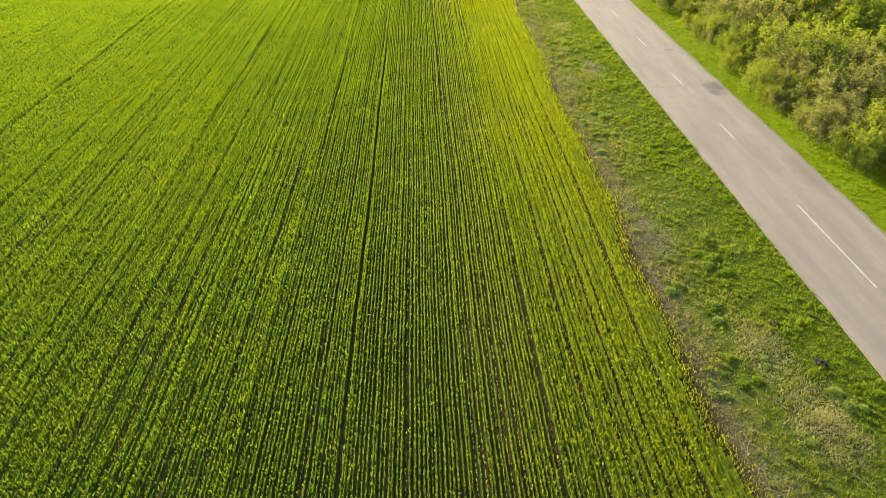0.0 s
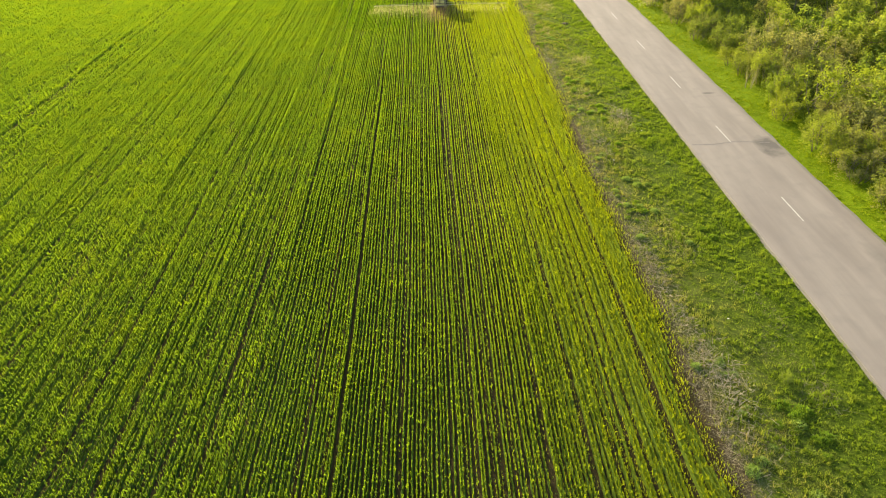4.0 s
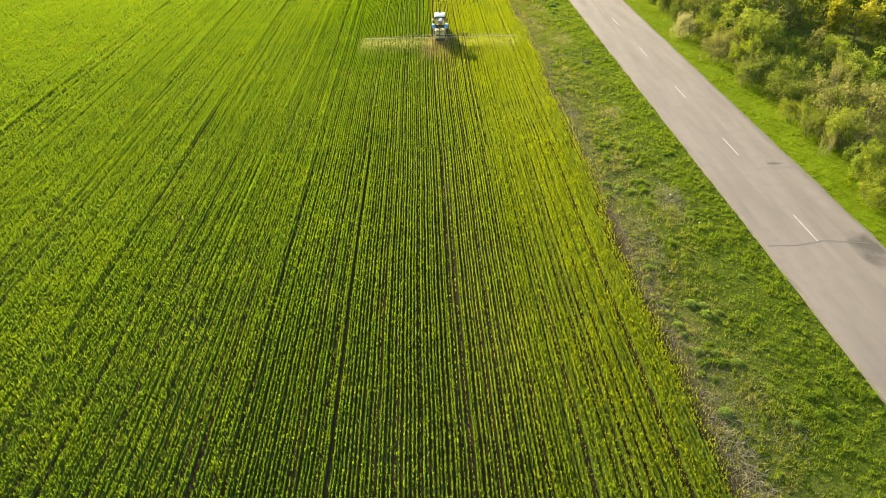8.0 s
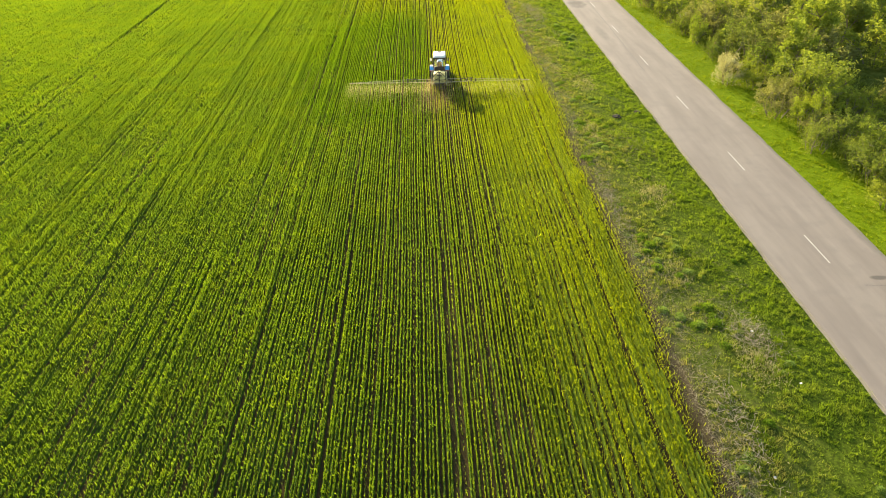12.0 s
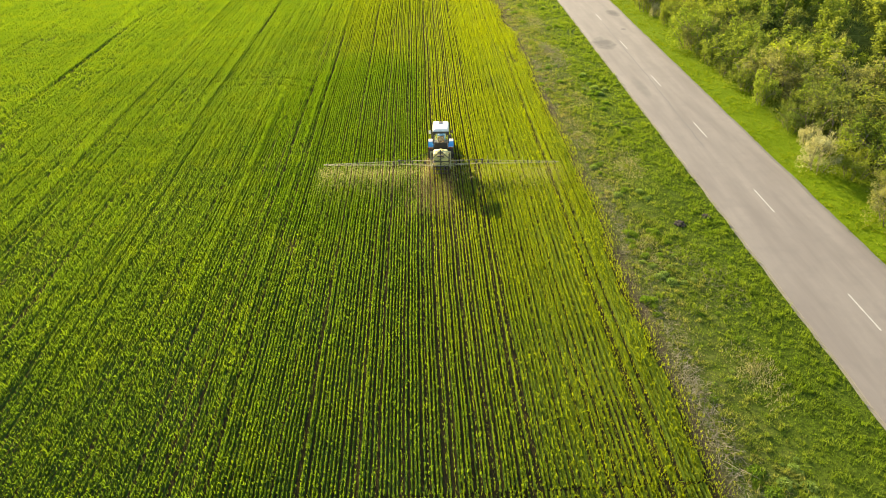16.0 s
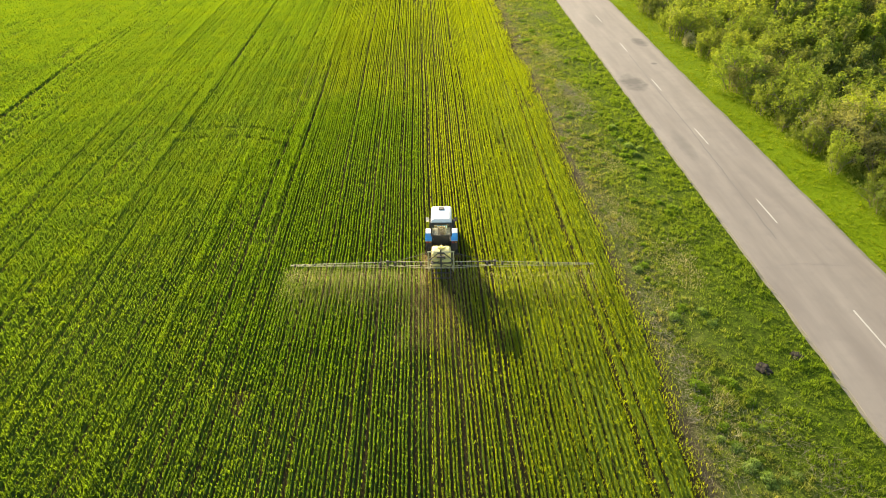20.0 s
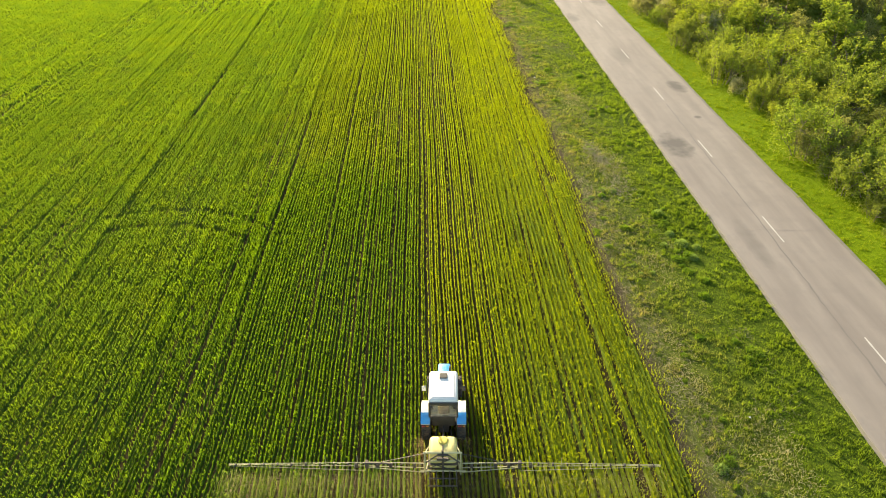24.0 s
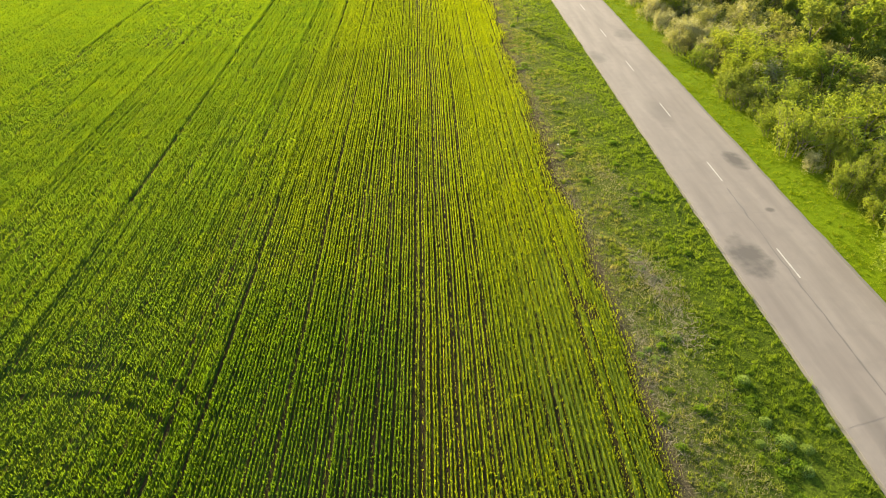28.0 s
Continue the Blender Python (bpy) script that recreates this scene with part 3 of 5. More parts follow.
    ob = new(name, mesh_of(name, V, F, CROP))
    return tagged(ob, "bright green young cereal crop in drilled rows", "crop", "crop", "stuff")


def in_view(x, y):
    return x > -18.5 - (y - 9) * 0.57


crop("crop_rows", -19.0, 15.0, 9.0, 70.0, 68, 0.3, 0.034, 11, in_view, bank=0.115, droop=0.24, closed=0.3)
crop("crop_rows", -19.0, 15.0, 70.0, 138.0, 68, 0.3, 0.034, 12, bank=0.115, droop=0.24, closed=0.45)
crop("crop_rows", -19.0, 15.0, 138.0, 172.0, 52, 0.31, 0.045, 13, bank=0.11, droop=0.24, closed=0.5)
crop("crop_rows", -19.0, 15.0, 172.0, 210.0, 30, 0.32, 0.08, 20, None, 0.7, 0.08, 0.2, closed=0.3)
crop("crop_rows", -33.0, -19.0, 9.0, 175.0, 60, 0.29, 0.044, 14, in_view, 0.7, 0.1, 0.2, closed=0.65)
crop("crop_rows", -52.0, -33.0, 28.0, 210.0, 31, 0.28, 0.074, 16, in_view, 1.4, 0.08, 0.2, closed=0.75)
crop("crop_rows", -80.0, -52.0, 50.0, 210.0, 19, 0.28, 0.115, 21, in_view, 1.8, 0.08, 0.2, closed=0.75)
crop("crop_rows", -33.0, -19.0, 175.0, 210.0, 18, 0.3, 0.12, 17, None, 1.6, 0.06, 0.2, closed=0.6)
crop("crop_rows", -90.0, 15.0, -60.0, 9.0, 3.0, 0.32, 0.16, 18, None, 3.5, 0.14, 0.3, 0.37, closed=1.0)
crop("crop_rows", -90.0, -18.5, 9.0, 130.0, 3.0, 0.32, 0.16, 19, lambda x, y: ~in_view(x, y), 3.5, 0.14, 0.3, 0.37, closed=1.0)
crop("crop_rows", -90.0, 15.0, 210.0, 285.0, 2.0, 0.34, 0.2, 15, None, 4.0, 0.08, closed=0.9)


# ---- verges: grass, dry stalks, weeds ----
def scatter(name, x0, x1, y0, y1, count, height, width, lean, material, seed, chance, label, category, tuft=0):
    """Blades over the plan; tuft: how many stand together in one clump."""
    rng = np.random.default_rng(seed)
    if tuft:
        k = count // tuft
        cx, cy = rng.uniform(x0, x1, k), rng.uniform(y0, y1, k)
        size = 0.05 + 0.17 * rng.random(k) ** 2
        pick = rng.integers(0, k, count)
        d = rng.normal(0, 1, (count, 2)) * size[pick, None]
        x, y = cx[pick] + d[:, 0], cy[pick] + d[:, 1]
        dome = (0.3 + 1.15 * rng.random(k)[pick] ** 1.5) * np.exp(-(d ** 2).sum(1) / (2.2 * size[pick] ** 2)) + 0.25
    else:
        x, y = rng.uniform(x0, x1, count), rng.uniform(y0, y1, count)
        dome = np.ones(count)
    keep = rng.random(count) < chance(x, y)
    x, y, dome = x[keep], y[keep], dome[keep]
    hgt = height * dome * rng.uniform(0.6, 1.3, len(x)) * np.clip(1 + 0.5 * wave(x * 4, y * 4, 2) + 0.35 * wave(x * 11, y * 11, 5), 0.3, 2)
    V, F = blades(x, y, ground_z(x, y) - 0.015, hgt, width * rng.uniform(0.7, 1.4, len(x)), lean, rng)
    return tagged(new(name, mesh_of(name, V, F, material)), label, category, "", "stuff")


def left_verge(x, y):
    inside = (x > field_edge(y) + 0.35) & (x < road_mid(y) - ROAD_HALF - 0.2)
    thin = np.clip(0.4 + (x - field_edge(y) - 0.3) / 1.1, 0.2, 1)
    patch = np.clip(0.78 + 0.8 * wave(x * 2.4, y * 1.8, 6) + 0.6 * wave(x * 7, y * 7, 8), 0.25, 1)
    # two curved tyre marks where the grass is pressed flat
    r = np.hypot(x - 24.6, y - 133.4)
    pressed = ((np.abs(r - 3.3) < 0.14) | (np.abs(r - 3.85) < 0.14)) & (x < 22.6) & (y > 133.0)
    return inside * ~pressed * thin * np.where(x > road_mid(y) - ROAD_HALF - 2.0, 1.0, patch)


def right_verge(x, y):
    return ((x > road_mid(y) + ROAD_HALF + 0.1) & (x < wood_edge(y) + 2.5)) * np.clip(0.85 + 0.3 * wave(x * 5, y * 5, 3), 0.3, 1)


def weedy(x, y):
    strip = np.exp(-((x - field_edge(y) - 0.9) / 0.75) ** 2)
    spot = np.clip(wave(x * 2.0, y * 1.5, 12) * 1.6 - 0.25, 0, 1) * (x > field_edge(y)) * (x < road_mid(y) - ROAD_HALF - 1.6)
    return np.clip(strip * (0.9 + 0.5 * wave(x * 3, y * 2, 3)) + 0.8 * spot, 0, 1) * (x < road_mid(y) - ROAD_HALF - 0.8)


scatter("verge_grass", 12.5, 23.2, 9, 145, 480000, 0.2, 0.03, 0.55, GRASS, 21, left_verge, "rough green verge grass between field and road", "grass", 20)
scatter("verge_grass", 12.5, 23.2, 9, 145, 190000, 0.1, 0.028, 0.7, GRASS, 27, left_verge, "short green grass filling the rough verge", "grass", 4)
scatter("verge_grass", 12.5, 23.2, 145, 225, 170000, 0.17, 0.05, 0.7, GRASS, 22, left_verge, "rough green verge grass between field and road", "grass", 7)
scatter("verge_grass", 29, 35.5, 18, 198, 270000, 0.12, 0.042, 0.8, LAWN, 23, right_verge, "bright green verge grass beside the bushes", "grass", 10)
scatter("dry_stalks", 12.8, 20.5, 9, 198, 190000, 0.11, 0.022, 3.4, STRAW, 24, weedy, "flattened straw-coloured dead stalks along the field edge", "dry grass")
scatter("undergrowth", 34, 76, -20, 222, 130000, 0.5, 0.13, 0.7, LEAVES["mid"], 25, lambda x, y: np.clip(0.6 + wave(x, y, 4), 0, 1), "low green undergrowth beneath the bushes", "undergrowth")


def bleached(x, y):
    """Patches where last year's grass stands pale and dry."""
    out = np.zeros_like(x)
    for cx, cy, rx, ry in ((18.6, 14.2, 1.5, 2.6), (18.0, 19.0, 1.2, 2.0), (18.3, 58.5, 1.0, 1.6), (18.6, 76.0, 1.1, 2.2), (18.2, 99.0, 1.2, 2.4), (17.3, 112.0, 0.9, 2.0),
                           (17.6, 126.0, 1.2, 2.6), (16.2, 104.0, 0.7, 2.4), (16.4, 86.0, 0.7, 2.6), (16.8, 66.5, 0.8, 2.0), (17.2, 41.0, 0.8, 2.2), (17.4, 140.0, 1.0, 3.0)):
        out = np.maximum(out, np.exp(-((x - cx) / rx) ** 2 - ((y - cy) / ry) ** 2))
    return np.clip(out * (1.1 + 0.8 * wave(x * 3.1, y * 2.7, 14)) - 0.15, 0, 1) * np.where(y < 24, 1.0, 0.42)


scatter("dry_grass", 14.8, 21.0, 9, 150, 420000, 0.17, 0.024, 0.9, PALE_STRAW, 26, bleached, "pale dry grass in patches on the verge", "dry grass")


def clump_mesh(name, material, seed, radius, height, count, leaf):
    """A small many-leaved mound of a weed."""
    rng = np.random.default_rng(seed)
    a, r = rng.uniform(0, 6.283, count), radius * np.sqrt(rng.random(count))
    z = height * (1 - (r / radius) ** 2) * rng.uniform(0.3, 1.0, count)
    V, F = blades(r * np.cos(a), r * np.sin(a), z * 0.75 - 0.02, leaf * rng.uniform(0.7, 1.5, count), leaf * 0.55 * rng.uniform(0.7, 1.3, count), 1.0, rng)
    return mesh_of(name, V, F, material)


def weeds():
    rng = np.random.default_rng(31)
    green = [clump_mesh("weed_clump", WEED, 40 + i, 0.3, 0.2, 220, 0.085) for i in range(3)]
    grey = [clump_mesh("silvery_weed", GREY_WEED, 50 + i, 0.32, 0.24, 280, 0.07) for i in range(2)]
    for i in range(420):
        if i % 4 == 0:
            # a fresh patch, mostly in the strip beside the field
            cy = rng.uniform(16, 190)
            cx = field_edge(cy) + (rng.uniform(0.7, 3.4) if rng.random() < 0.75 else rng.uniform(1.2, 6.2))
            is_grey = rng.random() < 0.55
        x, y = cx + rng.normal(0, 0.4), cy + rng.normal(0, 0.6)
        me = (grey if is_grey else green)[int(rng.integers(0, 2))]
        ob = new("silvery_weed" if is_grey else "weed_clump", me)
        s = 0.35 + 0.85 * rng.random() ** 2
        ob.matrix_world = pose(x, y, float(ground_z(x, y)), 0, 0, rng.uniform(0, 360)) @ Matrix.Diagonal((s, s, s * rng.uniform(0.8, 1.3), 1))
        if is_grey:
            tagged(ob, "silvery green rounded weed on the grassy verge", "weed", "silvery weeds")
        else:
            tagged(ob, "dark green leafy weed clump on the grassy verge", "weed", "weed clumps")


weeds()


def verge_spots():
    """Marked places on the verge: broad-leaved weed beds, dead stalk patches, soil heaps, litter."""
    rng = np.random.default_rng(61)
    lush = [clump_mesh("broadleaf_weed", WEED, 70 + i, 0.34, 0.24, 230, 0.09) for i in range(2)]
    # beds: x, y, spread in x and y, how many
    for cx, cy, sx, sy, n in ((19.3, 118.3, 0.5, 1.2, 11), (19.2, 113.6, 0.5, 1.5, 12), (18.1, 26, 0.5, 1, 9), (15.8, 69.3, 0.35, 1.6, 9),
                              (17.2, 87.8, 0.6, 1.5, 8), (17.6, 61.4, 0.6, 0.8, 8), (15.3, 44.4, 0.3, 1.2, 6), (14.9, 81.7, 0.3, 0.9, 5)):
        for k in range(n):
            x, y = cx + rng.normal(0, sx), cy + rng.normal(0, sy)
            ob = new("broadleaf_weed", lush[k % 2])
            s = rng.uniform(0.5, 1.25)
            ob.matrix_world = pose(x, y, float(ground_z(x, y)), 0, 0, rng.uniform(0, 360)) @ Matrix.Diagonal((s, s, s, 1))
            tagged(ob, "bright green broad-leaved weed standing in rough verge grass", "weed", "broad-leaved weeds")
    silver = [clump_mesh("silvery_weed", GREY_WEED, 80 + i, 0.34, 0.4, 520, 0.06) for i in range(2)]
    for x, y, s in ((19.27, 118.6, 1.25), (19.28, 116.1, 0.95), (19.63, 114.9, 1.35), (18.5, 114.9, 0.8), (19.9, 113.4, 1.0), (22.1, 115.6, 0.7),
                    (20.5, 114.5, 0.9), (20.0, 15.7, 1.1), (20.2, 14.9, 1.0), (20.75, 14.7, 0.8), (19.8, 15.8, 0.7), (17.55, 13.0, 0.9), (14.6, 29.7, 0.9), (15.04, 47.3, 0.9), (15.33, 45.2, 1.0),
                    (16.97, 44.3, 1.0), (15.14, 41.2, 1.1), (15.0, 46.5, 0.7), (15.3, 44.3, 0.6), (20.1, 51.2, 0.6), (18.0, 40.4, 0.9)):
        ob = new("silvery_weed", silver[int(x * 10) % 2])
        ob.matrix_world = pose(x, y, float(ground_z(x, y)), 0, 0, rng.uniform(0, 360)) @ Matrix.Diagonal((s, s, s, 1))
        tagged(ob, "silvery green rounded weed on the grassy verge", "weed", "silvery weeds")
    # patches of grey dead stems, lying and leaning
    allV = []
    for cx, cy, sx, sy in ((17.4, 126.2, 0.7, 1.3), (17.6, 122.6, 0.6, 1.2), (16.9, 128.1, 0.4, 1), (15.3, 30.6, 0.3, 2.2),
                              (15.8, 28.6, 0.6, 1.6), (18.8, 60.5, 0.6, 0.9), (15.8, 55.1, 0.4, 2), (15, 37.9, 0.3, 2.5),
                              (15.1, 74.8, 0.3, 2.5)):
        n = 600
        x, y = cx + rng.normal(0, sx, n), cy + rng.normal(0, sy, n)
        V, F = blades(x, y, ground_z(x, y) + 0.1, 0.12 * rng.uniform(0.2, 1.4, n), 0.032, 3.2, rng)
        allV.append(V)
    # and single fallen stems all along the bare strip beside the crop
    n = 9000
    y = rng.uniform(10, 185, n)
    x = field_edge(y) + 0.25 + np.abs(rng.normal(0, 0.55, n))
    k = wave(x * 1.3, y * 1.7, 31) > -0.1
    x, y = x[k], y[k]
    V, F = blades(x, y, ground_z(x, y) + 0.05, 0.1 * rng.uniform(0.2, 1.2, len(x)), 0.026, 4.5, rng)
    allV.append(V)
    V = np.concatenate(allV)
    tagged(new("dead_stalks", mesh_of("dead_stalks", V, np.arange(len(V)).reshape(-1, 3), DEAD)), "patches of grey-brown dead weed stalks on the verge", "dead stalks", "", "stuff")
    # two heaps of bare dark soil
    for x, y, r in ((19.4, 89.6, 0.34), (21.5, 90.35, 0.29), (20.3, 17.6, 0.25), (19.36, 20.5, 0.22)):
        bm = bmesh.new()
        bmesh.ops.create_icosphere(bm, subdivisions=3, radius=1.0)
        for v in bm.verts:
            q = 1 + 0.25 * math.sin(v.co.x * 5 + x) * math.cos(v.co.y * 6) + 0.12 * math.sin(v.co.z * 13 + v.co.x * 9)
            v.co = Vector((v.co.x * r * q, v.co.y * r * 1.2 * q, max(v.co.z, -0.3) * 0.11 * q))
        me = bpy.data.meshes.new("molehill")
        bm.to_mesh(me)
        bm.free()
        me.materials.append(HEAP)
        ob = new("molehill", me)
        ob.matrix_world = pose(x, y, float(ground_z(x, y)) + 0.02)
        tagged(ob, "low molehill of bare dark soil in verge grass", "molehill", "molehills")
    # scraps of pale litter
    for x, y, s in ((14.85, 145.6, 0.08), (19, 60.8, 0.07), (16.1, 52, 0.055), (19.7, 57, 0.05),
                              (17.6, 33.1, 0.045), (17.9, 100.7, 0.05)):
        bm = bmesh.new()
        bmesh.ops.create_grid(bm, x_segments=4, y_segments=4, size=s)
        for v in bm.verts:
            v.co.z = 0.35 * s * math.sin(v.co.x * 31 + y) * math.cos(v.co.y * 27 + x)
        bmesh.ops.solidify(bm, geom=bm.faces[:], thickness=0.004)
        me = bpy.data.meshes.new("litter_scrap")
        bm.to_mesh(me)
        bm.free()
        me.materials.append(PAPER)
        ob = new("litter_scrap", me)
        ob.matrix_world = pose(x, y, float(ground_z(x, y)) + 0.12, 8, -6, x * 50)
        tagged(ob, "crumpled scrap of white litter lying in the grass", "litter", "scraps of litter")


DEAD = leafy("dead_stalk", (0.27, 0.23, 0.165), (0.4, 0.355, 0.27), (0.2, 0.14, 0.09), 0.3, 0.4, 0.15)
HEAP = plain("dark_loose_soil", (0.014, 0.01, 0.006), 1.0, dirt=(0.026, 0.02, 0.011), dirty=0.7, grain=3)
PAPER = plain("white_litter", (0.75, 0.74, 0.7), 0.7, dirty=0.25)
verge_spots()


# ---- shrubs and trees beyond the road ----
def limb(bm, p0, p1, r0, r1, sides=4):
    """A tapered limb between two points, added to a bmesh."""
    d = (p1 - p0)
    q = d.to_track_quat("Z", "Y").to_matrix()
    ring = []
    for p, r in ((p0, r0), (p1, r1)):
        ring.append([bm.verts.new(p + q @ Vector((math.cos(6.2832 * k / sides) * r, math.sin(6.2832 * k / sides) * r, 0))) for k in range(sides)])
    for k in range(sides):
        bm.faces.new((ring[0][k], ring[0][(k + 1) % sides], ring[1][(k + 1) % sides], ring[1][k]))
    bm.faces.new(ring[1])


def plant_parts(seed, height, spread, stems, leaf, leaves, shape, base=0.25, full=None):
    """Stems, each a mesh, and the crown's leaves. shape: 'bush' stems from the ground, 'tree' one trunk."""
    rnd = random.Random(seed)
    tips = []

    def grow(bm, p, d, length, r, depth):
        q = p + d * length
        limb(bm, p, q, r, r * 0.5)
        if depth >= 1:
            tips.append((q, length))
        if depth == 3 or (depth == 2 and rnd.random() < 0.5):
            return
        for _ in range(rnd.choice((2, 3, 3)) if depth else 4):
            v = Vector((rnd.gauss(0, 1), rnd.gauss(0, 1), rnd.gauss(0.25, 0.6)))
            nd = (d * 0.9 + v.normalized() * 0.8).normalized()
            grow(bm, p + d * length * rnd.uniform(0.55, 1.0), nd, length * rnd.uniform(0.55, 0.8), r * 0.55, depth + 1)

    woods = []
    for k in range(1 if shape == "tree" else stems):
        bm = bmesh.new()
        if shape == "tree":
            grow(bm, Vector((0, 0, -0.1)), Vector((rnd.gauss(0, 0.06), rnd.gauss(0, 0.06), 1)).normalized(), height * 0.24, height * 0.012, 0)
        else:
            a = 6.2832 * k / stems + rnd.uniform(-0.5, 0.5)
            d = Vector((math.cos(a) * rnd.uniform(0.15, 0.75), math.sin(a) * rnd.uniform(0.15, 0.75), 1)).normalized()
            grow(bm, Vector((math.cos(a) * 0.15, math.sin(a) * 0.15, -0.1)), d, height * rnd.uniform(0.32, 0.46), height * 0.012, 1)
        wood = bpy.data.meshes.new("stem")
        bm.to_mesh(wood)
        bm.free()
        woods.append(wood)
    # leaves: clumps round the limb ends and over an uneven shell
    rng = np.random.default_rng(seed)
    T = np.array([list(t[0]) for t in tips])
    sc = np.array([spread / max(np.abs(T[:, :2]).max(), 0.1), height / T[:, 2].max()])
    T = T * np.array([sc[0], sc[0], sc[1]])
    for wood in woods:
        for v in wood.vertices:
            v.co = (v.co.x * sc[0], v.co.y * sc[0], v.co.z * sc[1])
    pick = rng.integers(0, len(T), leaves)
    # leafy shoots that rise from the limb ends, each with its own slant and length
    shoots = 3
    own = pick * shoots + rng.integers(0, shoots, leaves)
    slant = rng.normal(0, 0.42, (len(T) * shoots, 2))
    reach = height * rng.uniform(0.06, 0.2, len(T) * shoots)
    along = rng.random(leaves) * reach[own]
    c = T[pick] + np.stack([slant[own, 0] * along, slant[own, 1] * along, along], 1)
    thick = 1.0 - 0.6 * along / (height * 0.2)
    P = c + rng.normal(0, 1, (leaves, 3)) * np.array([spread * 0.055, spread * 0.055, height * 0.045]) * thick[:, None]
    # leafy lobes that close the crown: every lobe a lumpy dome, thinner below
    k = 44 if shape == "bush" else 52
    L = T[rng.integers(0, len(T), k)] * np.array([0.92, 0.92, 0.9])
    if shape == "tree":
        L[:, 2] *= rng.uniform(0.4, 1.0, k)
    R = spread * rng.uniform(0.08, 0.22, k)
    g = rng.integers(0, k, leaves)
    u = rng.normal(0, 1, (leaves, 3))
    u[:, 2] = np.where(u[:, 2] < -0.3, -0.5 * u[:, 2], u[:, 2])
    u /= np.linalg.norm(u, axis=1, keepdims=True)
    lump = 1 + 0.22 * np.sin(u[:, 0] * 7 + g) * np.sin(u[:, 1] * 7 + 2 * g) + 0.12 * np.sin(u[:, 2] * 15 + g)
    D = L[g] + u * (R[g] * lump * rng.uniform(0.72, 1.04, leaves))[:, None] * np.array([1, 1, 0.9])
    P = np.where((rng.random(leaves) < (full if full is not None else 0.5))[:, None], D, P)
    low = rng.random(leaves) < (0.22 if shape == "bush" else 0.0)
    P[:, 2] = np.where(low, P[:, 2] * rng.random(leaves), P[:, 2])
    P[:, 2] = np.maximum(P[:, 2], base * height * 0.4 * rng.random(leaves) + 0.05)
    n = leaves
    u = rng.normal(0, 1, (n, 3))
    u /= np.linalg.norm(u, axis=1, keepdims=True)
    w = np.cross(u, rng.normal(0, 1, (n, 3)))
    w /= np.linalg.norm(w, axis=1, keepdims=True)
    s = leaf * rng.uniform(0.6, 1.5, (n, 1))
    V = np.stack([P - u * s * 0.8 - w * s * 0.38, P - u * s * 0.8 + w * s * 0.38, P + u * s], 1).reshape(-1, 3)
    return woods, V, np.arange(3 * n, dtype=np.int32).reshape(-1, 3)


def plant(name, label, category, group, seed, height, spread, stems, leaf, leaves, tint, shape="bush", bark=None):
    woods, V, F = plant_parts(seed, height, spread, stems, leaf, leaves, shape, full={"olive": 0.3, "blossom": 0.4}.get(tint, 0.56))
    root = new(name)
    for wood in woods:
        wood.materials.append(bark or BARK)
        new("trunk" if shape == "tree" else "stem", wood).parent = root
    if leaves:
        c = new("crown", mesh_of("crown", V, F, LEAVES[tint]))
        c.parent = root
    return tagged(root, label, category, group)


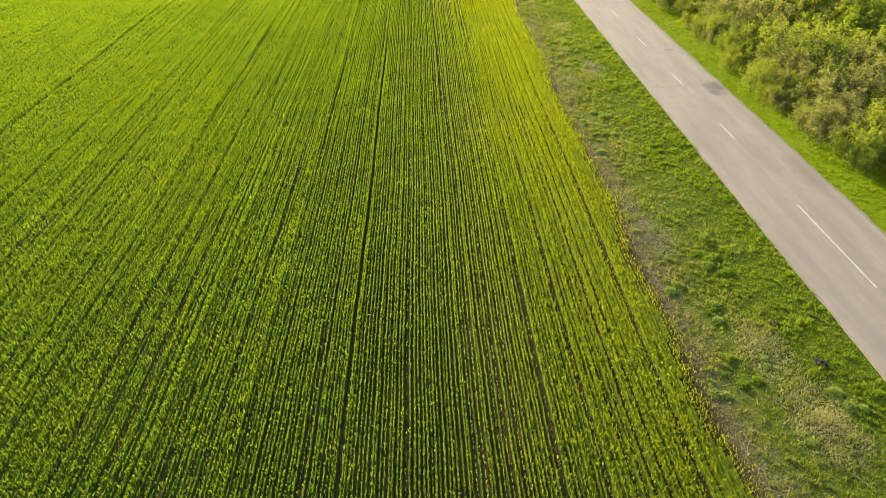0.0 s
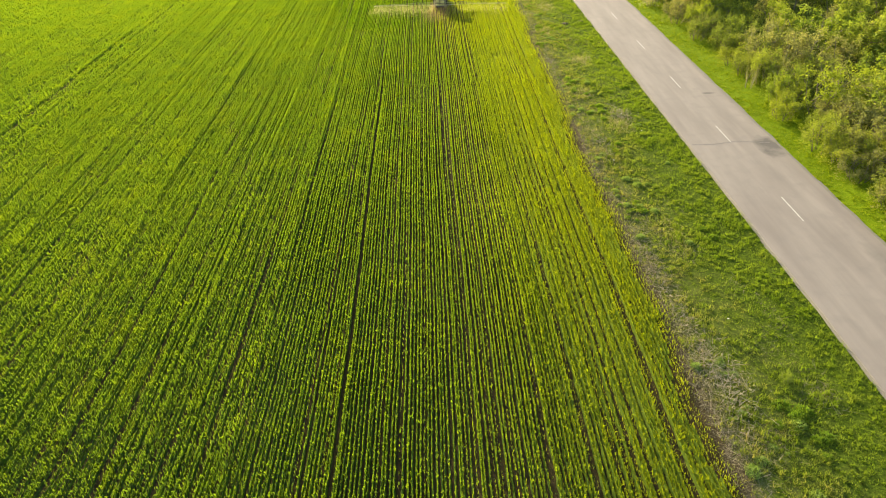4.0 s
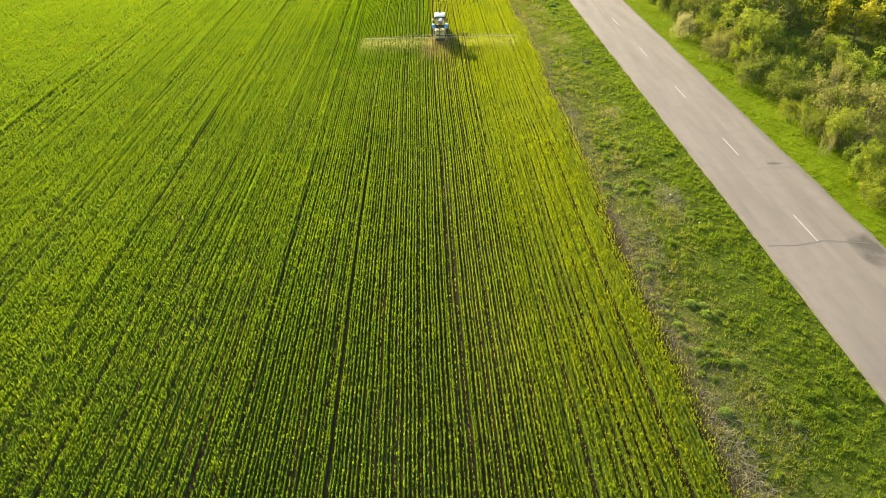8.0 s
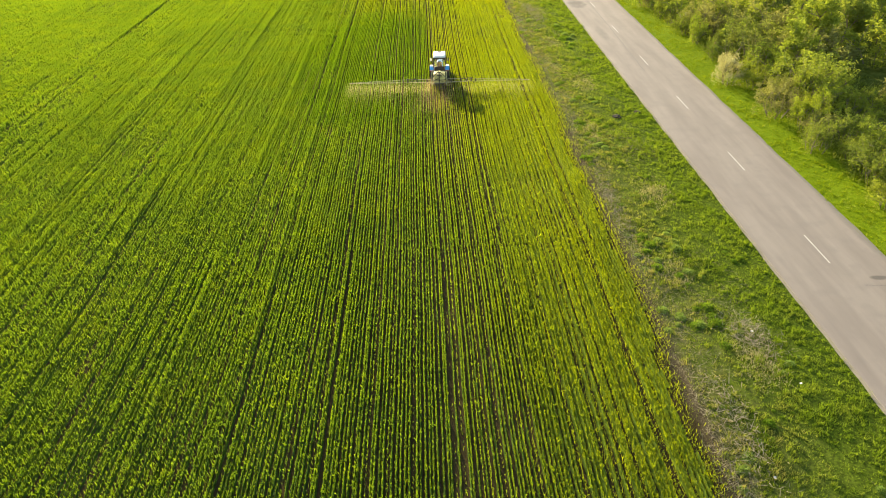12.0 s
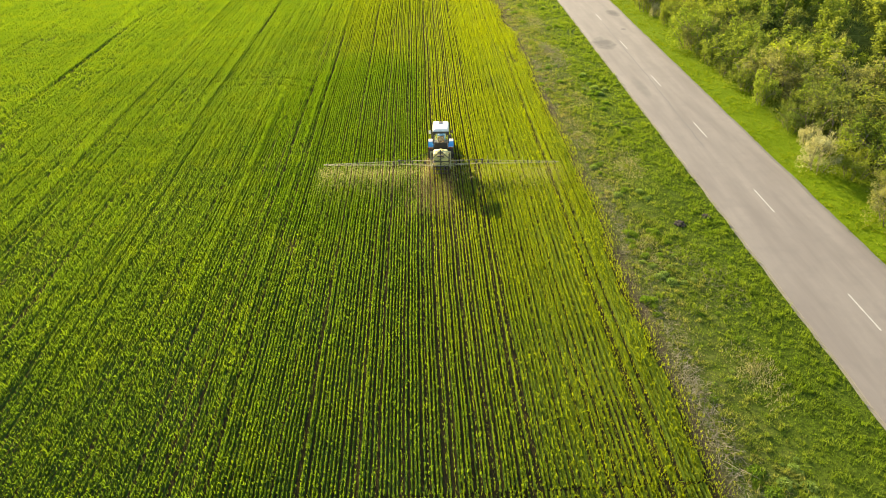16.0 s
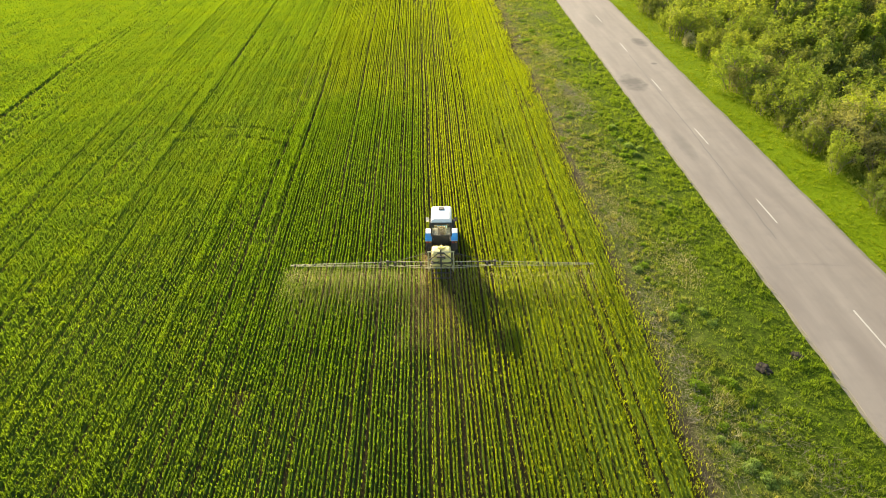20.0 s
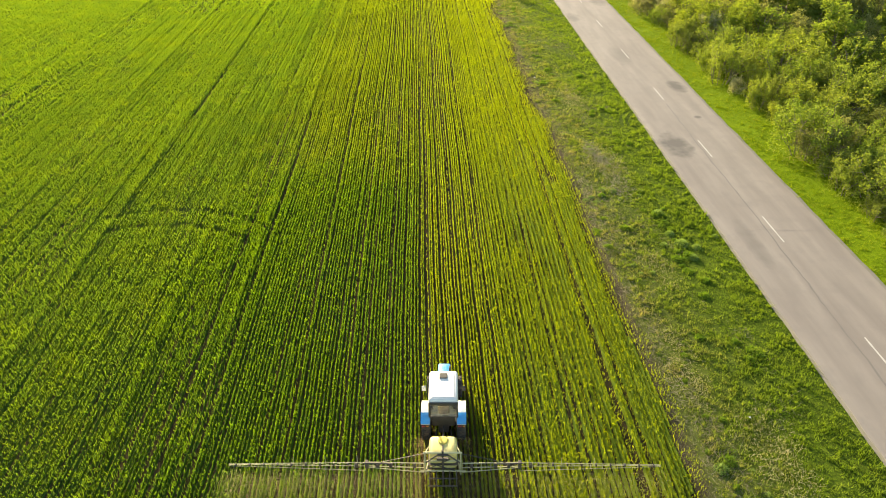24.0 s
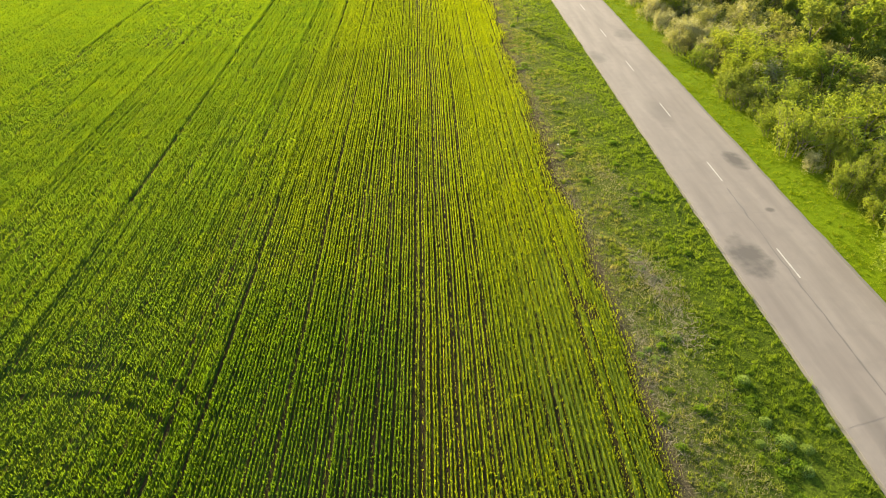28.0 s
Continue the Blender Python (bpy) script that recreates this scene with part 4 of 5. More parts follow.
def vegetation():
    kinds = {
        "fresh": ("shrub", "fresh yellow-green leafy shrub at the roadside thicket", "shrub", "thicket shrubs"),
        "lime": ("shrub", "bright lime-green shrub standing out in the thicket", "shrub", "thicket shrubs"),
        "mid": ("shrub", "dense mid-green shrub in the roadside thicket", "shrub", "thicket shrubs"),
        "dark": ("shrub", "dark green shrub in the roadside thicket", "shrub", "thicket shrubs"),
        "olive": ("shrub", "sparse olive-grey twiggy shrub in the thicket", "shrub", "thicket shrubs"),
        "blossom": ("blossoming_bush", "pale blossoming bush at the thicket's edge", "bush", "blossoming bushes"),
    }
    protos = {}
    seed = 100
    for tint, (name, label, cat, group) in kinds.items():
        for v in range(2 if tint != "blossom" else 1):
            seed += 1
            count = {"olive": 4800, "blossom": 5200}.get(tint, 5400)
            protos.setdefault(tint, []).append(plant(name, label, cat, group, seed, 1.0, 0.62, 9, 0.0215, count, tint))
        protos[tint + " far"] = [plant(name, label, cat, group, seed + 300, 1.0, 0.62, 4, 0.034, 2500, tint)]
    trees = {}
    for tint, label in (("fresh", "bright green broad-leaved tree behind the thicket"), ("dark", "dark green broad-leaved tree behind the thicket"),
                        ("mid", "leafy green tree behind the thicket"), ("rust", "yellowish-brown spring tree behind the thicket")):
        seed += 1
        trees[tint] = plant("tree", label, "tree", "trees behind the thicket", seed, 1.0, 0.46, 1, 0.0265, 5000, tint, "tree")
    bare = plant("bare_bush", "leafless pale grey bush in the thicket", "bush", "leafless bushes", 150, 1.0, 0.5, 6, 0.02, 1500, "olive", "bush", PALE_BARK)
    young = plant("young_tree", "sparse young tree with fresh leaves on the verge", "tree", "", 160, 1.0, 0.3, 1, 0.035, 420, "fresh", "tree")
    used = set()

    def put(proto, x, y, h, wide):
        m = pose(x, y, float(ground_z(x, y)) - 0.02, 0, 0, rnd.uniform(0, 360)) @ Matrix.Diagonal((h * wide, h * wide, h, 1))
        if proto not in used:
            used.add(proto)
            proto.matrix_world = m
            return proto
        c = copy_thing(proto, pose(0, 0, 0))
        c.matrix_basis = m
        return c

    rnd = random.Random(77)
    placed = []

    def free(x, y, gap):
        return all((x - a) ** 2 + (y - b) ** 2 > gap * gap * 0.8 for a, b in placed)

    for tint, x, y, h, wide in FIRST_SHRUBS + MIDDLE_SHRUBS + LAST_SHRUBS:
        placed.append((x, y))
        if tint == "bare":
            put(bare, x, y, h, wide)
        elif tint == "young":
            put(young, x, y, h, wide)
        elif tint.startswith("tree_"):
            put(trees[tint[5:]], x, y, h, wide)
        else:
            put(rnd.choice(protos[tint]), x, y, h, wide)
    n = 0
    for _ in range(9000):
        y = rnd.uniform(12, 214)
        depth = rnd.random() ** 0.8 * 40
        x = wood_edge(y) - 0.25 + depth
        if x > 31 + 0.6 * (y - 13):
            continue
        if ((x - 43.2) / 4.4) ** 2 + ((y - 95.6) / 3.4) ** 2 < 1.0:   # a dark hollow among the bushes
            continue
        gap = 1.95 if depth < 3 else 2.3 if depth < 5 else 3.5 if depth < 14 else 5.4
        if not free(x, y, gap):
            continue
        placed.append((x, y))
        n += 1
        low = 38 < x < 49 and 80 < y < 93
        if depth > 13 and rnd.random() < (0.3 if y > 150 else 0.5) and not low:
            put(trees[rnd.choice(("fresh", "fresh", "mid", "fresh", "mid"))], x, y, rnd.uniform(3.9, 6.2), rnd.uniform(1.1, 1.4))
        elif rnd.random() < 0.06:
            put(bare, x, y, rnd.uniform(2.2, 3.6), rnd.uniform(0.7, 1.0))
        else:
            old = y > 60 and y < 160
            tint = rnd.choice(("fresh", "lime", "mid", "olive", "lime", "fresh", "dark", "olive") if old else ("lime", "mid", "mid", "fresh", "olive", "olive", "blossom" if y > 160 and depth < 9 else "lime"))
            if y > 150 and rnd.random() < 0.6:
                tint = rnd.choice(("olive", "olive", "blossom", "olive", "lime")) if depth < 16 else "olive"
            h = rnd.uniform(1.8, 3.0) if depth < 3 else rnd.uniform(1.7, 2.5) if low else rnd.uniform(2.6, 4.6)
            put(rnd.choice(protos[tint if depth < 9 else tint + " far"]), x, y, h, rnd.uniform(1.05, 1.45) if depth < 4 else rnd.uniform(1.1, 1.5))
    return n


# kind, x, y, height, width to height
FIRST_SHRUBS = [
    ("fresh", 33.4, 62.3, 2.8, 0.8), ("fresh", 34.1, 54.6, 2.2, 1.2), ("olive", 36.2, 46.6, 3.5, 1.2), ("fresh", 33.4, 36.5, 2.4, 1),
    ("tree_fresh", 47.7, 62.2, 6.5, 1), ("mid", 33.5, 68.9, 2.5, 1.1), ("olive", 35.1, 51.3, 3.2, 1.1), ("bare", 40.4, 77.9, 3.8, 0.8),
    ("bare", 36.5, 75.6, 3.2, 0.9), ("fresh", 34.4, 67.1, 3.5, 0.8), ("bare", 35.3, 65.6, 3.0, 0.9), ("mid", 34.7, 75.6, 3.0, 1.1),
    ("fresh", 18.6, 28.5, 0.6, 1.1), ("lime", 43.0, 81.0, 3.0, 1.2), ("dark", 36.4, 82.3, 2.6, 1.1),
]
MIDDLE_SHRUBS = [
    ("blossom", 32.4, 96.6, 2.8, 1.1), ("fresh", 37.1, 90.4, 4.5, 1.1), ("tree_rust", 49.9, 92.2, 5.9, 1.1), ("olive", 33.2, 88.4, 2.6, 1.2),
    ("olive", 34.0, 126.0, 3.2, 1.1), ("fresh", 34.9, 119.1, 3.5, 1.2), ("fresh", 33.8, 109.4, 3.2, 0.8), ("blossom", 33.7, 100.4, 1.8, 1),
    ("fresh", 38.7, 104.7, 3.0, 1), ("tree_fresh", 39.1, 97.2, 5.4, 0.95), ("mid", 34.7, 105.7, 2.4, 1), ("fresh", 33.7, 126.4, 4.3, 1.15),
    ("fresh", 36.8, 124.1, 3.7, 1.1), ("lime", 34.4, 85.4, 3.2, 0.8), ("lime", 44.7, 86.9, 2.6, 1.2),
]
LAST_SHRUBS = [
    ("mid", 32.9, 154.7, 3.0, 1), ("fresh", 33.3, 143.1, 4.1, 1.1), ("blossom", 33.7, 140.0, 1.7, 1), ("fresh", 33.9, 135.9, 3.2, 0.75),
    ("blossom", 34.0, 171.3, 3.0, 1.2), ("blossom", 41.4, 167.8, 3.2, 1.2), ("blossom", 33.9, 181.2, 3.0, 1.2), ("blossom", 34.5, 170.3, 3.2, 1.2),
    ("mid", 33.5, 155.2, 3.0, 1), ("fresh", 35.3, 140.2, 2.6, 0.8), ("tree_fresh", 51.2, 166.1, 7.0, 1), ("tree_fresh", 51.8, 174.5, 5.9, 1),
    ("young", 16.1, 182.0, 3.7, 1.1), ("lime", 37.4, 133.9, 3.5, 1.2), ("blossom", 34.9, 165.7, 2.6, 1.1), ("lime", 42.2, 159.7, 3.7, 1.4),
    ("fresh", 35.8, 150.6, 3.5, 1.2), ("blossom", 33.8, 176.6, 2.6, 1.3), ("blossom", 38.2, 177.0, 3.0, 1.3), ("blossom", 37.6, 166.8, 2.8, 1.2), ("blossom", 43.6, 176.6, 3.2, 1.2), ("lime", 35.9, 137.9, 3.0, 0.8), ("tree_dark", 51.8, 159.8, 6.5, 1.1),
]
vegetation()


# ---- small building kit for made things ----
def part(name, bm, material, parent, label="", smooth=False):
    """Link a bmesh as one mesh object under a thing or a part."""
    me = bpy.data.meshes.new(name)
    bm.to_mesh(me)
    bm.free()
    if smooth:
        me.polygons.foreach_set("use_smooth", np.full(len(me.polygons), True))
    me.materials.append(material)
    ob = new(name, me)
    ob.parent = parent
    if label:
        ob["label"] = label
    return ob


def box(x0, x1, y0, y1, z0, z1, bevel=0.0, taper=(1.0, 1.0), bm=None, segments=2):
    """A box, its top scaled by taper about its middle, its edges rounded."""
    own = bmesh.new()
    bmesh.ops.create_cube(own, size=1.0)
    for v in own.verts:
        top = v.co.z > 0
        v.co = Vector(((x0 + x1) / 2 + v.co.x * (x1 - x0) * (taper[0] if top else 1), (y0 + y1) / 2 + v.co.y * (y1 - y0) * (taper[1] if top else 1),
                       (z0 + z1) / 2 + v.co.z * (z1 - z0)))
    if bevel:
        bmesh.ops.bevel(own, geom=own.edges[:], offset=bevel, segments=segments, affect="EDGES", profile=0.5)
    return merge(bm, own)


def merge(bm, own):
    if bm is None:
        return own
    me = bpy.data.meshes.new("piece")
    own.to_mesh(me)
    own.free()
    bm.from_mesh(me)
    bpy.data.meshes.remove(me)
    return bm


def rod(p0, p1, r, sides=8, bm=None, r1=None):
    """A tube between two points."""
    own = bmesh.new()
    p0, p1 = Vector(p0), Vector(p1)
    q = (p1 - p0).to_track_quat("Z", "Y").to_matrix()
    rings = [[own.verts.new(p + q @ Vector((math.cos(6.28319 * k / sides) * s, math.sin(6.28319 * k / sides) * s, 0))) for k in range(sides)]
             for p, s in ((p0, r), (p1, r if r1 is None else r1))]
    for k in range(sides):
        own.faces.new((rings[0][k], rings[0][(k + 1) % sides], rings[1][(k + 1) % sides], rings[1][k]))
    own.faces.new(rings[1])
    own.faces.new(rings[0][::-1])
    return merge(bm, own)


def lathe_x(profile, sides=32, bm=None):
    """Turn a profile of (x, radius) about the x axis."""
    own = bmesh.new()
    rings = [[own.verts.new((x, math.cos(6.28319 * k / sides) * r, math.sin(6.28319 * k / sides) * r)) for k in range(sides)] for x, r in profile]
    for a, b in zip(rings[:-1], rings[1:]):
        for k in range(sides):
            own.faces.new((a[k], a[(k + 1) % sides], b[(k + 1) % sides], b[k]))
    own.faces.new(rings[0][::-1])
    own.faces.new(rings[-1])
    return merge(bm, own)


WHITE = plain("white_paint", (0.78, 0.77, 0.73), 0.35, dirt=(0.34, 0.28, 0.2), dirty=0.3, coat=0.2)
BLUE = plain("blue_paint", (0.03, 0.3, 0.66), 0.35, dirt=(0.2, 0.17, 0.12), dirty=0.3, coat=0.2)
BLACK = plain("black_trim", (0.03, 0.028, 0.026), 0.55, dirt=(0.13, 0.1, 0.07), dirty=0.4)
RUBBER = plain("dusty_rubber", (0.03, 0.028, 0.026), 0.85, dirt=(0.14, 0.1, 0.065), dirty=0.8, grain=3)
STEEL = plain("galvanised_steel", (0.5, 0.46, 0.25), 0.6, 0.1, dirt=(0.2, 0.17, 0.09), dirty=0.5)
DARKSTEEL = plain("greasy_dark_steel", (0.07, 0.06, 0.055), 0.6, 0.3, dirt=(0.17, 0.13, 0.08), dirty=0.6)
TANK = plain("cream_polyethylene", (0.64, 0.56, 0.21), 0.45, dirt=(0.42, 0.36, 0.14), dirty=0.45)
YELLOW = plain("yellow_paint", (0.62, 0.5, 0.06), 0.45, dirt=(0.2, 0.15, 0.06), dirty=0.5)
RED = plain("red_lens", (0.35, 0.02, 0.015), 0.3, dirty=0.2)
AMBER = plain("amber_lens", (0.6, 0.22, 0.02), 0.3, dirty=0.2)
SEAT = plain("brown_vinyl", (0.22, 0.12, 0.06), 0.7, dirty=0.3)
RIM = plain("dusty_cream_rim", (0.5, 0.45, 0.36), 0.6, dirt=(0.16, 0.12, 0.07), dirty=0.6)


def glass_material():
    m, t, n, p = nodes_of("cab_glass")
    p.inputs["Base Color"].default_value = (0.85, 0.9, 0.88, 1)
    p.inputs["Roughness"].default_value = 0.03
    p.inputs["Transmission Weight"].default_value = 0.95
    p.inputs["IOR"].default_value = 1.45
    p.inputs["Specular IOR Level"].default_value = 0.25
    return m


GLASS = glass_material()


def wheel(parent, x, y, radius, width, rim_r, lugs, outer):
    """A lugged tyre with its rim and hub; outer: +1 or -1, the side that shows."""
    z = radius
    half = width / 2
    tyre = lathe_x([(-half * 0.8, rim_r), (-half, rim_r + (radius - rim_r) * 0.35), (-half * 0.95, radius * 0.9), (-half * 0.7, radius * 0.955),
                    (half * 0.7, radius * 0.955), (half * 0.95, radius * 0.9), (half, rim_r + (radius - rim_r) * 0.35), (half * 0.8, rim_r)], 36)
    for k in range(lugs):
        for s in (-1, 1):
            a = 6.28319 * (k + (0.5 if s > 0 else 0)) / lugs
            own = box(0.01 * s, half * 0.92 * s, -0.035 * radius / 0.8, 0.035 * radius / 0.8, radius * 0.94, radius, 0.006, segments=1) if s > 0 else \
                box(-half * 0.92, -0.01, -0.035 * radius / 0.8, 0.035 * radius / 0.8, radius * 0.94, radius, 0.006, segments=1)
            for v in own.verts:
                v.co.y += 0.28 * abs(v.co.x)
            bmesh.ops.rotate(own, verts=own.verts[:], cent=(0, 0, 0), matrix=Matrix.Rotation(a, 3, "X"))
            merge(tyre, own)
    root = new("wheel")
    root.parent = parent
    root.location = (x, y, z)
    part("tyre", tyre, RUBBER, root, "dusty black lugged tyre")
    rim = lathe_x([(-half * 0.75, rim_r), (-half * 0.5, rim_r * 0.92), (outer * half * 0.15, rim_r * 0.8), (outer * half * 0.2, rim_r * 0.3),
                   (outer * half * 0.5, rim_r * 0.26), (outer * half * 0.52, 0.02)] if outer > 0 else
                  [(-half * 0.52, 0.02), (-half * 0.5, rim_r * 0.26), (-half * 0.2, rim_r * 0.3), (-half * 0.15, rim_r * 0.8), (half * 0.5, rim_r * 0.92), (half * 0.75, rim_r)], 24)
    part("rim", rim, RIM, root, "dusty cream steel rim")
    return root


def build_tractor(m):
    t = new("tractor")
    # chassis, gearbox, engine
    part("gearbox", box(-0.24, 0.24, -0.35, 1.1, 0.45, 1.05, 0.04), DARKSTEEL, t)
    part("rear_axle", rod((-0.72, 0, 0.78), (0.72, 0, 0.78), 0.13, 14), DARKSTEEL, t)
    part("engine", box(-0.27, 0.27, 1.1, 2.3, 0.55, 1.15, 0.04), DARKSTEEL, t)
    part("front_axle", rod((-0.62, 2.35, 0.52), (0.62, 2.35, 0.52), 0.09, 12), DARKSTEEL, t)
    hood = part("hood", box(-0.33, 0.33, 1.15, 2.85, 1.05, 1.62, 0.07, (0.88, 0.98)), BLUE, t, "blue engine hood", True)
    part("grille", box(-0.27, 0.27, 2.84, 2.9, 0.75, 1.5, 0.02), BLACK, hood)
    for s in (-1, 1):
        part("headlight", lathe_x([(-0.02, 0.07), (0.03, 0.085), (0.045, 0.06)], 14), STEEL, hood).matrix_local = pose(0.2 * s, 2.88, 1.35, 0, 0, 90)
    part("exhaust_pipe", rod((0.28, 1.7, 1.55), (0.28, 1.7, 2.55), 0.04, 10), DARKSTEEL, t)
    part("air_intake", rod((-0.2, 1.75, 1.6), (-0.2, 1.75, 2.0), 0.06, 10), BLACK, t)
    # cab
    part("cab_floor", box(-0.62, 0.62, -0.35, 1.15, 0.95, 1.2, 0.03), BLACK, t)
    part("cab_rear_panel", box(-0.5, 0.5, -0.42, -0.36, 1.0, 1.62, 0.02), BLACK, t, "black lower rear cab panel")
    roof = part("cab_roof", box(-0.66, 0.66, -0.52, 1.28, 2.56, 2.78, 0.085, (0.9, 0.93), segments=3), WHITE, t, "white rounded cab roof", True)
    part("roof_panel", box(-0.48, 0.48, -0.34, 1.05, 2.775, 2.8, 0.015), WHITE, roof)
    part("roof_hatch", box(-0.17, 0.17, 0.72, 1.02, 2.797, 2.85, 0.02), BLACK, roof, "small black roof vent")
    part("roof_rim", box(-0.64, 0.64, -0.575, -0.5, 2.5, 2.66, 0.03), BLACK, roof, "black rear edge under the roof")
    for x, y, xb, yb in ((-0.6, -0.46, -0.62, -0.4), (0.6, -0.46, 0.62, -0.4), (-0.6, 1.18, -0.62, 1.12), (0.6, 1.18, 0.62, 1.12), (-0.61, 0.35, -0.63, 0.35), (0.61, 0.35, 0.63, 0.35)):
        part("cab_pillar", rod((xb, yb, 1.15), (x, y, 2.58), 0.042, 8), BLACK, t)
    part("window_bar", rod((-0.6, -0.44, 1.66), (0.6, -0.44, 1.66), 0.035, 8), BLACK, t)
    for name, b in (("rear_window", (-0.57, 0.57, -0.446, -0.438, 1.69, 2.52)), ("windscreen", (-0.57, 0.57, 1.146, 1.154, 1.65, 2.54)),
                    ("side_window", (-0.624, -0.616, -0.38, 1.1, 1.4, 2.54)), ("side_window", (0.616, 0.624, -0.38, 1.1, 1.4, 2.54))):
        part(name, box(*b), GLASS, t).visible_shadow = False
    part("cab_side", box(-0.66, -0.6, -0.36, 1.14, 1.1, 1.42, 0.02), BLUE, t)
    part("cab_side", box(0.6, 0.66, -0.36, 1.14, 1.1, 1.42, 0.02), BLUE, t)
    seat = part("seat", box(-0.24, 0.24, 0.0, 0.45, 1.3, 1.45, 0.05), SEAT, t, "brown driver's seat")
    part("seat_back", box(-0.25, 0.25, -0.08, 0.04, 1.42, 2.05, 0.05), SEAT, seat)
    part("steering_column", rod((0, 0.95, 1.2), (0, 0.72, 1.72), 0.03, 8), BLACK, t)
    sw = bmesh.new()
    for k in range(18):
        a, b = 6.28319 * k / 18, 6.28319 * (k + 1) / 18
        rod((0.2 * math.cos(a), 0.2 * math.sin(a), 0), (0.2 * math.cos(b), 0.2 * math.sin(b), 0), 0.014, 6, sw)
    part("steering_wheel", sw, BLACK, t).matrix_local = pose(0, 0.71, 1.74, 25, 0, 0)
    # fenders: white tops, blue rear faces
    for s in (-1, 1):
        bm = bmesh.new()
        ring = []
        for k in range(11):
            a = radians(44 + k * 10.9)
            r = 0.93
            ring.append([bm.verts.new((s * x, -r * math.cos(a) * (1.0), 0.78 + rr * math.sin(a))) for x, rr in ((0.6, r), (0.99, r), (0.99, r - 0.05), (0.6, r - 0.05))])
        for a, b in zip(ring[:-1], ring[1:]):
            for k in range(4):
                bm.faces.new((a[k], a[(k + 1) % 4], b[(k + 1) % 4], b[k]))
        bm.faces.new(ring[0])
        bm.faces.new(ring[-1])
        bmesh.ops.recalc_face_normals(bm, faces=bm.faces[:])
        f = part("fender", bm, WHITE, t, "white mudguard with a blue rear face")
        x0, x1 = sorted((0.59 * s, 1.0 * s))
        bm = bmesh.new()
        ring = []
        for k in range(7):
            a = radians(44 + k * 5.2)
            ring.append([bm.verts.new((x, -rr * math.cos(a), 0.78 + rr * math.sin(a))) for x, rr in ((x0, 0.945), (x1, 0.945), (x1, 0.87), (x0, 0.87))])
        for a, b in zip(ring[:-1], ring[1:]):
            for k in range(4):
                bm.faces.new((a[k], a[(k + 1) % 4], b[(k + 1) % 4], b[k]))
        bm.faces.new(ring[0])
        bm.faces.new(ring[-1])
        bmesh.ops.recalc_face_normals(bm, faces=bm.faces[:])
        part("fender_panel", bm, BLUE, f, "blue mudguard rear panel")
        part("tail_light", box(x0 + 0.06, x0 + 0.2, -0.76, -0.72, 1.33, 1.4, 0.012), RED, f, "red tail light")
        part("turn_light", box(x1 - 0.16, x1 - 0.06, -0.76, -0.72, 1.33, 1.4, 0.012), AMBER, f, "amber turn light")
        arm = part("mirror_arm", rod((0.62 * s, 0.9, 2.0), (0.88 * s, 0.9, 2.0), 0.016, 6), BLACK, t)
        part("mirror", box(0.9 * s - 0.09, 0.9 * s + 0.09, 0.86, 0.9, 1.85, 2.15, 0.02), WHITE if s < 0 else BLACK, arm, "rear-view mirror")
        part("work_light", box(0.5 * s - 0.07, 0.5 * s + 0.07, -0.66, -0.58, 2.4, 2.52, 0.02), BLACK, t)
        wheel(t, 0.78 * s, 0, 0.8, 0.4, 0.46, 20, s)
        wheel(t, 0.72 * s, 2.35, 0.52, 0.26, 0.28, 16, s)
        part("lift_arm", rod((0.32 * s, -0.3, 0.6), (0.42 * s, -1.2, 0.62), 0.035, 8), DARKSTEEL, t)
        part("step", box(*sorted((0.62 * s, 0.82 * s)), 0.95, 1.2, 0.5, 0.54, 0.01), BLACK, t)
        part("fuel_tank", box(*sorted((0.3 * s, 0.58 * s)), 0.6, 1.3, 0.55, 0.95, 0.05), BLACK, t)
    part("top_link", rod((0, -0.4, 1.0), (0, -1.2, 1.1), 0.03, 8), DARKSTEEL, t)
    t.matrix_world = m
    return tagged(t, "blue and white farm tractor working in the crop", "tractor")


def truss(parent, a, b, depth_a, depth_b, bays, tube=0.017):
    """One section of spray boom: top and bottom tubes, uprights, diagonals and nozzles."""
    a, b = Vector(a), Vector(b)
    sec = new("boom_section")
    sec.parent = parent
    up = Vector((0, 0, 1))
    part("lower_tube", rod(a, b, tube, 6), STEEL, sec)
    part("upper_tube", rod(a + up * depth_a, b + up * depth_b, tube, 6), STEEL, sec)
    part("rear_tube", rod(a + Vector((0, -0.22, 0.0)), b + Vector((0, -0.06, 0)), tube * 0.8, 6), STEEL, sec)
    for k in range(bays + 1):
        f = k / bays
        p = a.lerp(b, f)
        h = depth_a + (depth_b - depth_a) * f
        back = Vector((0, -0.22 + 0.16 * f, 0))
        part("upright", rod(p, p + up * h, tube * 0.7, 5), STEEL, sec)
        part("cross_bar", rod(p, p + back, tube * 0.6, 5), STEEL, sec)
        if k < bays:
            q = a.lerp(b, (k + 1) / bays)
            hq = depth_a + (depth_b - depth_a) * (k + 1) / bays
            part("diagonal", rod(p if k % 2 else p + up * h, q + up * hq if k % 2 else q, tube * 0.55, 5), DARKSTEEL if tube > 0.02 else STEEL, sec)
    n = max(2, int(round((b - a).length / 0.5)))
    for k in range(n):
        p = a.lerp(b, (k + 0.5) / n) + Vector((0, -0.1, -0.02))
        bm = rod(p + Vector((0, 0, 0.03)), p + Vector((0, 0, -0.12)), 0.022, 6, r1=0.014)
        part("nozzle", bm, BLACK, sec)
    return sec


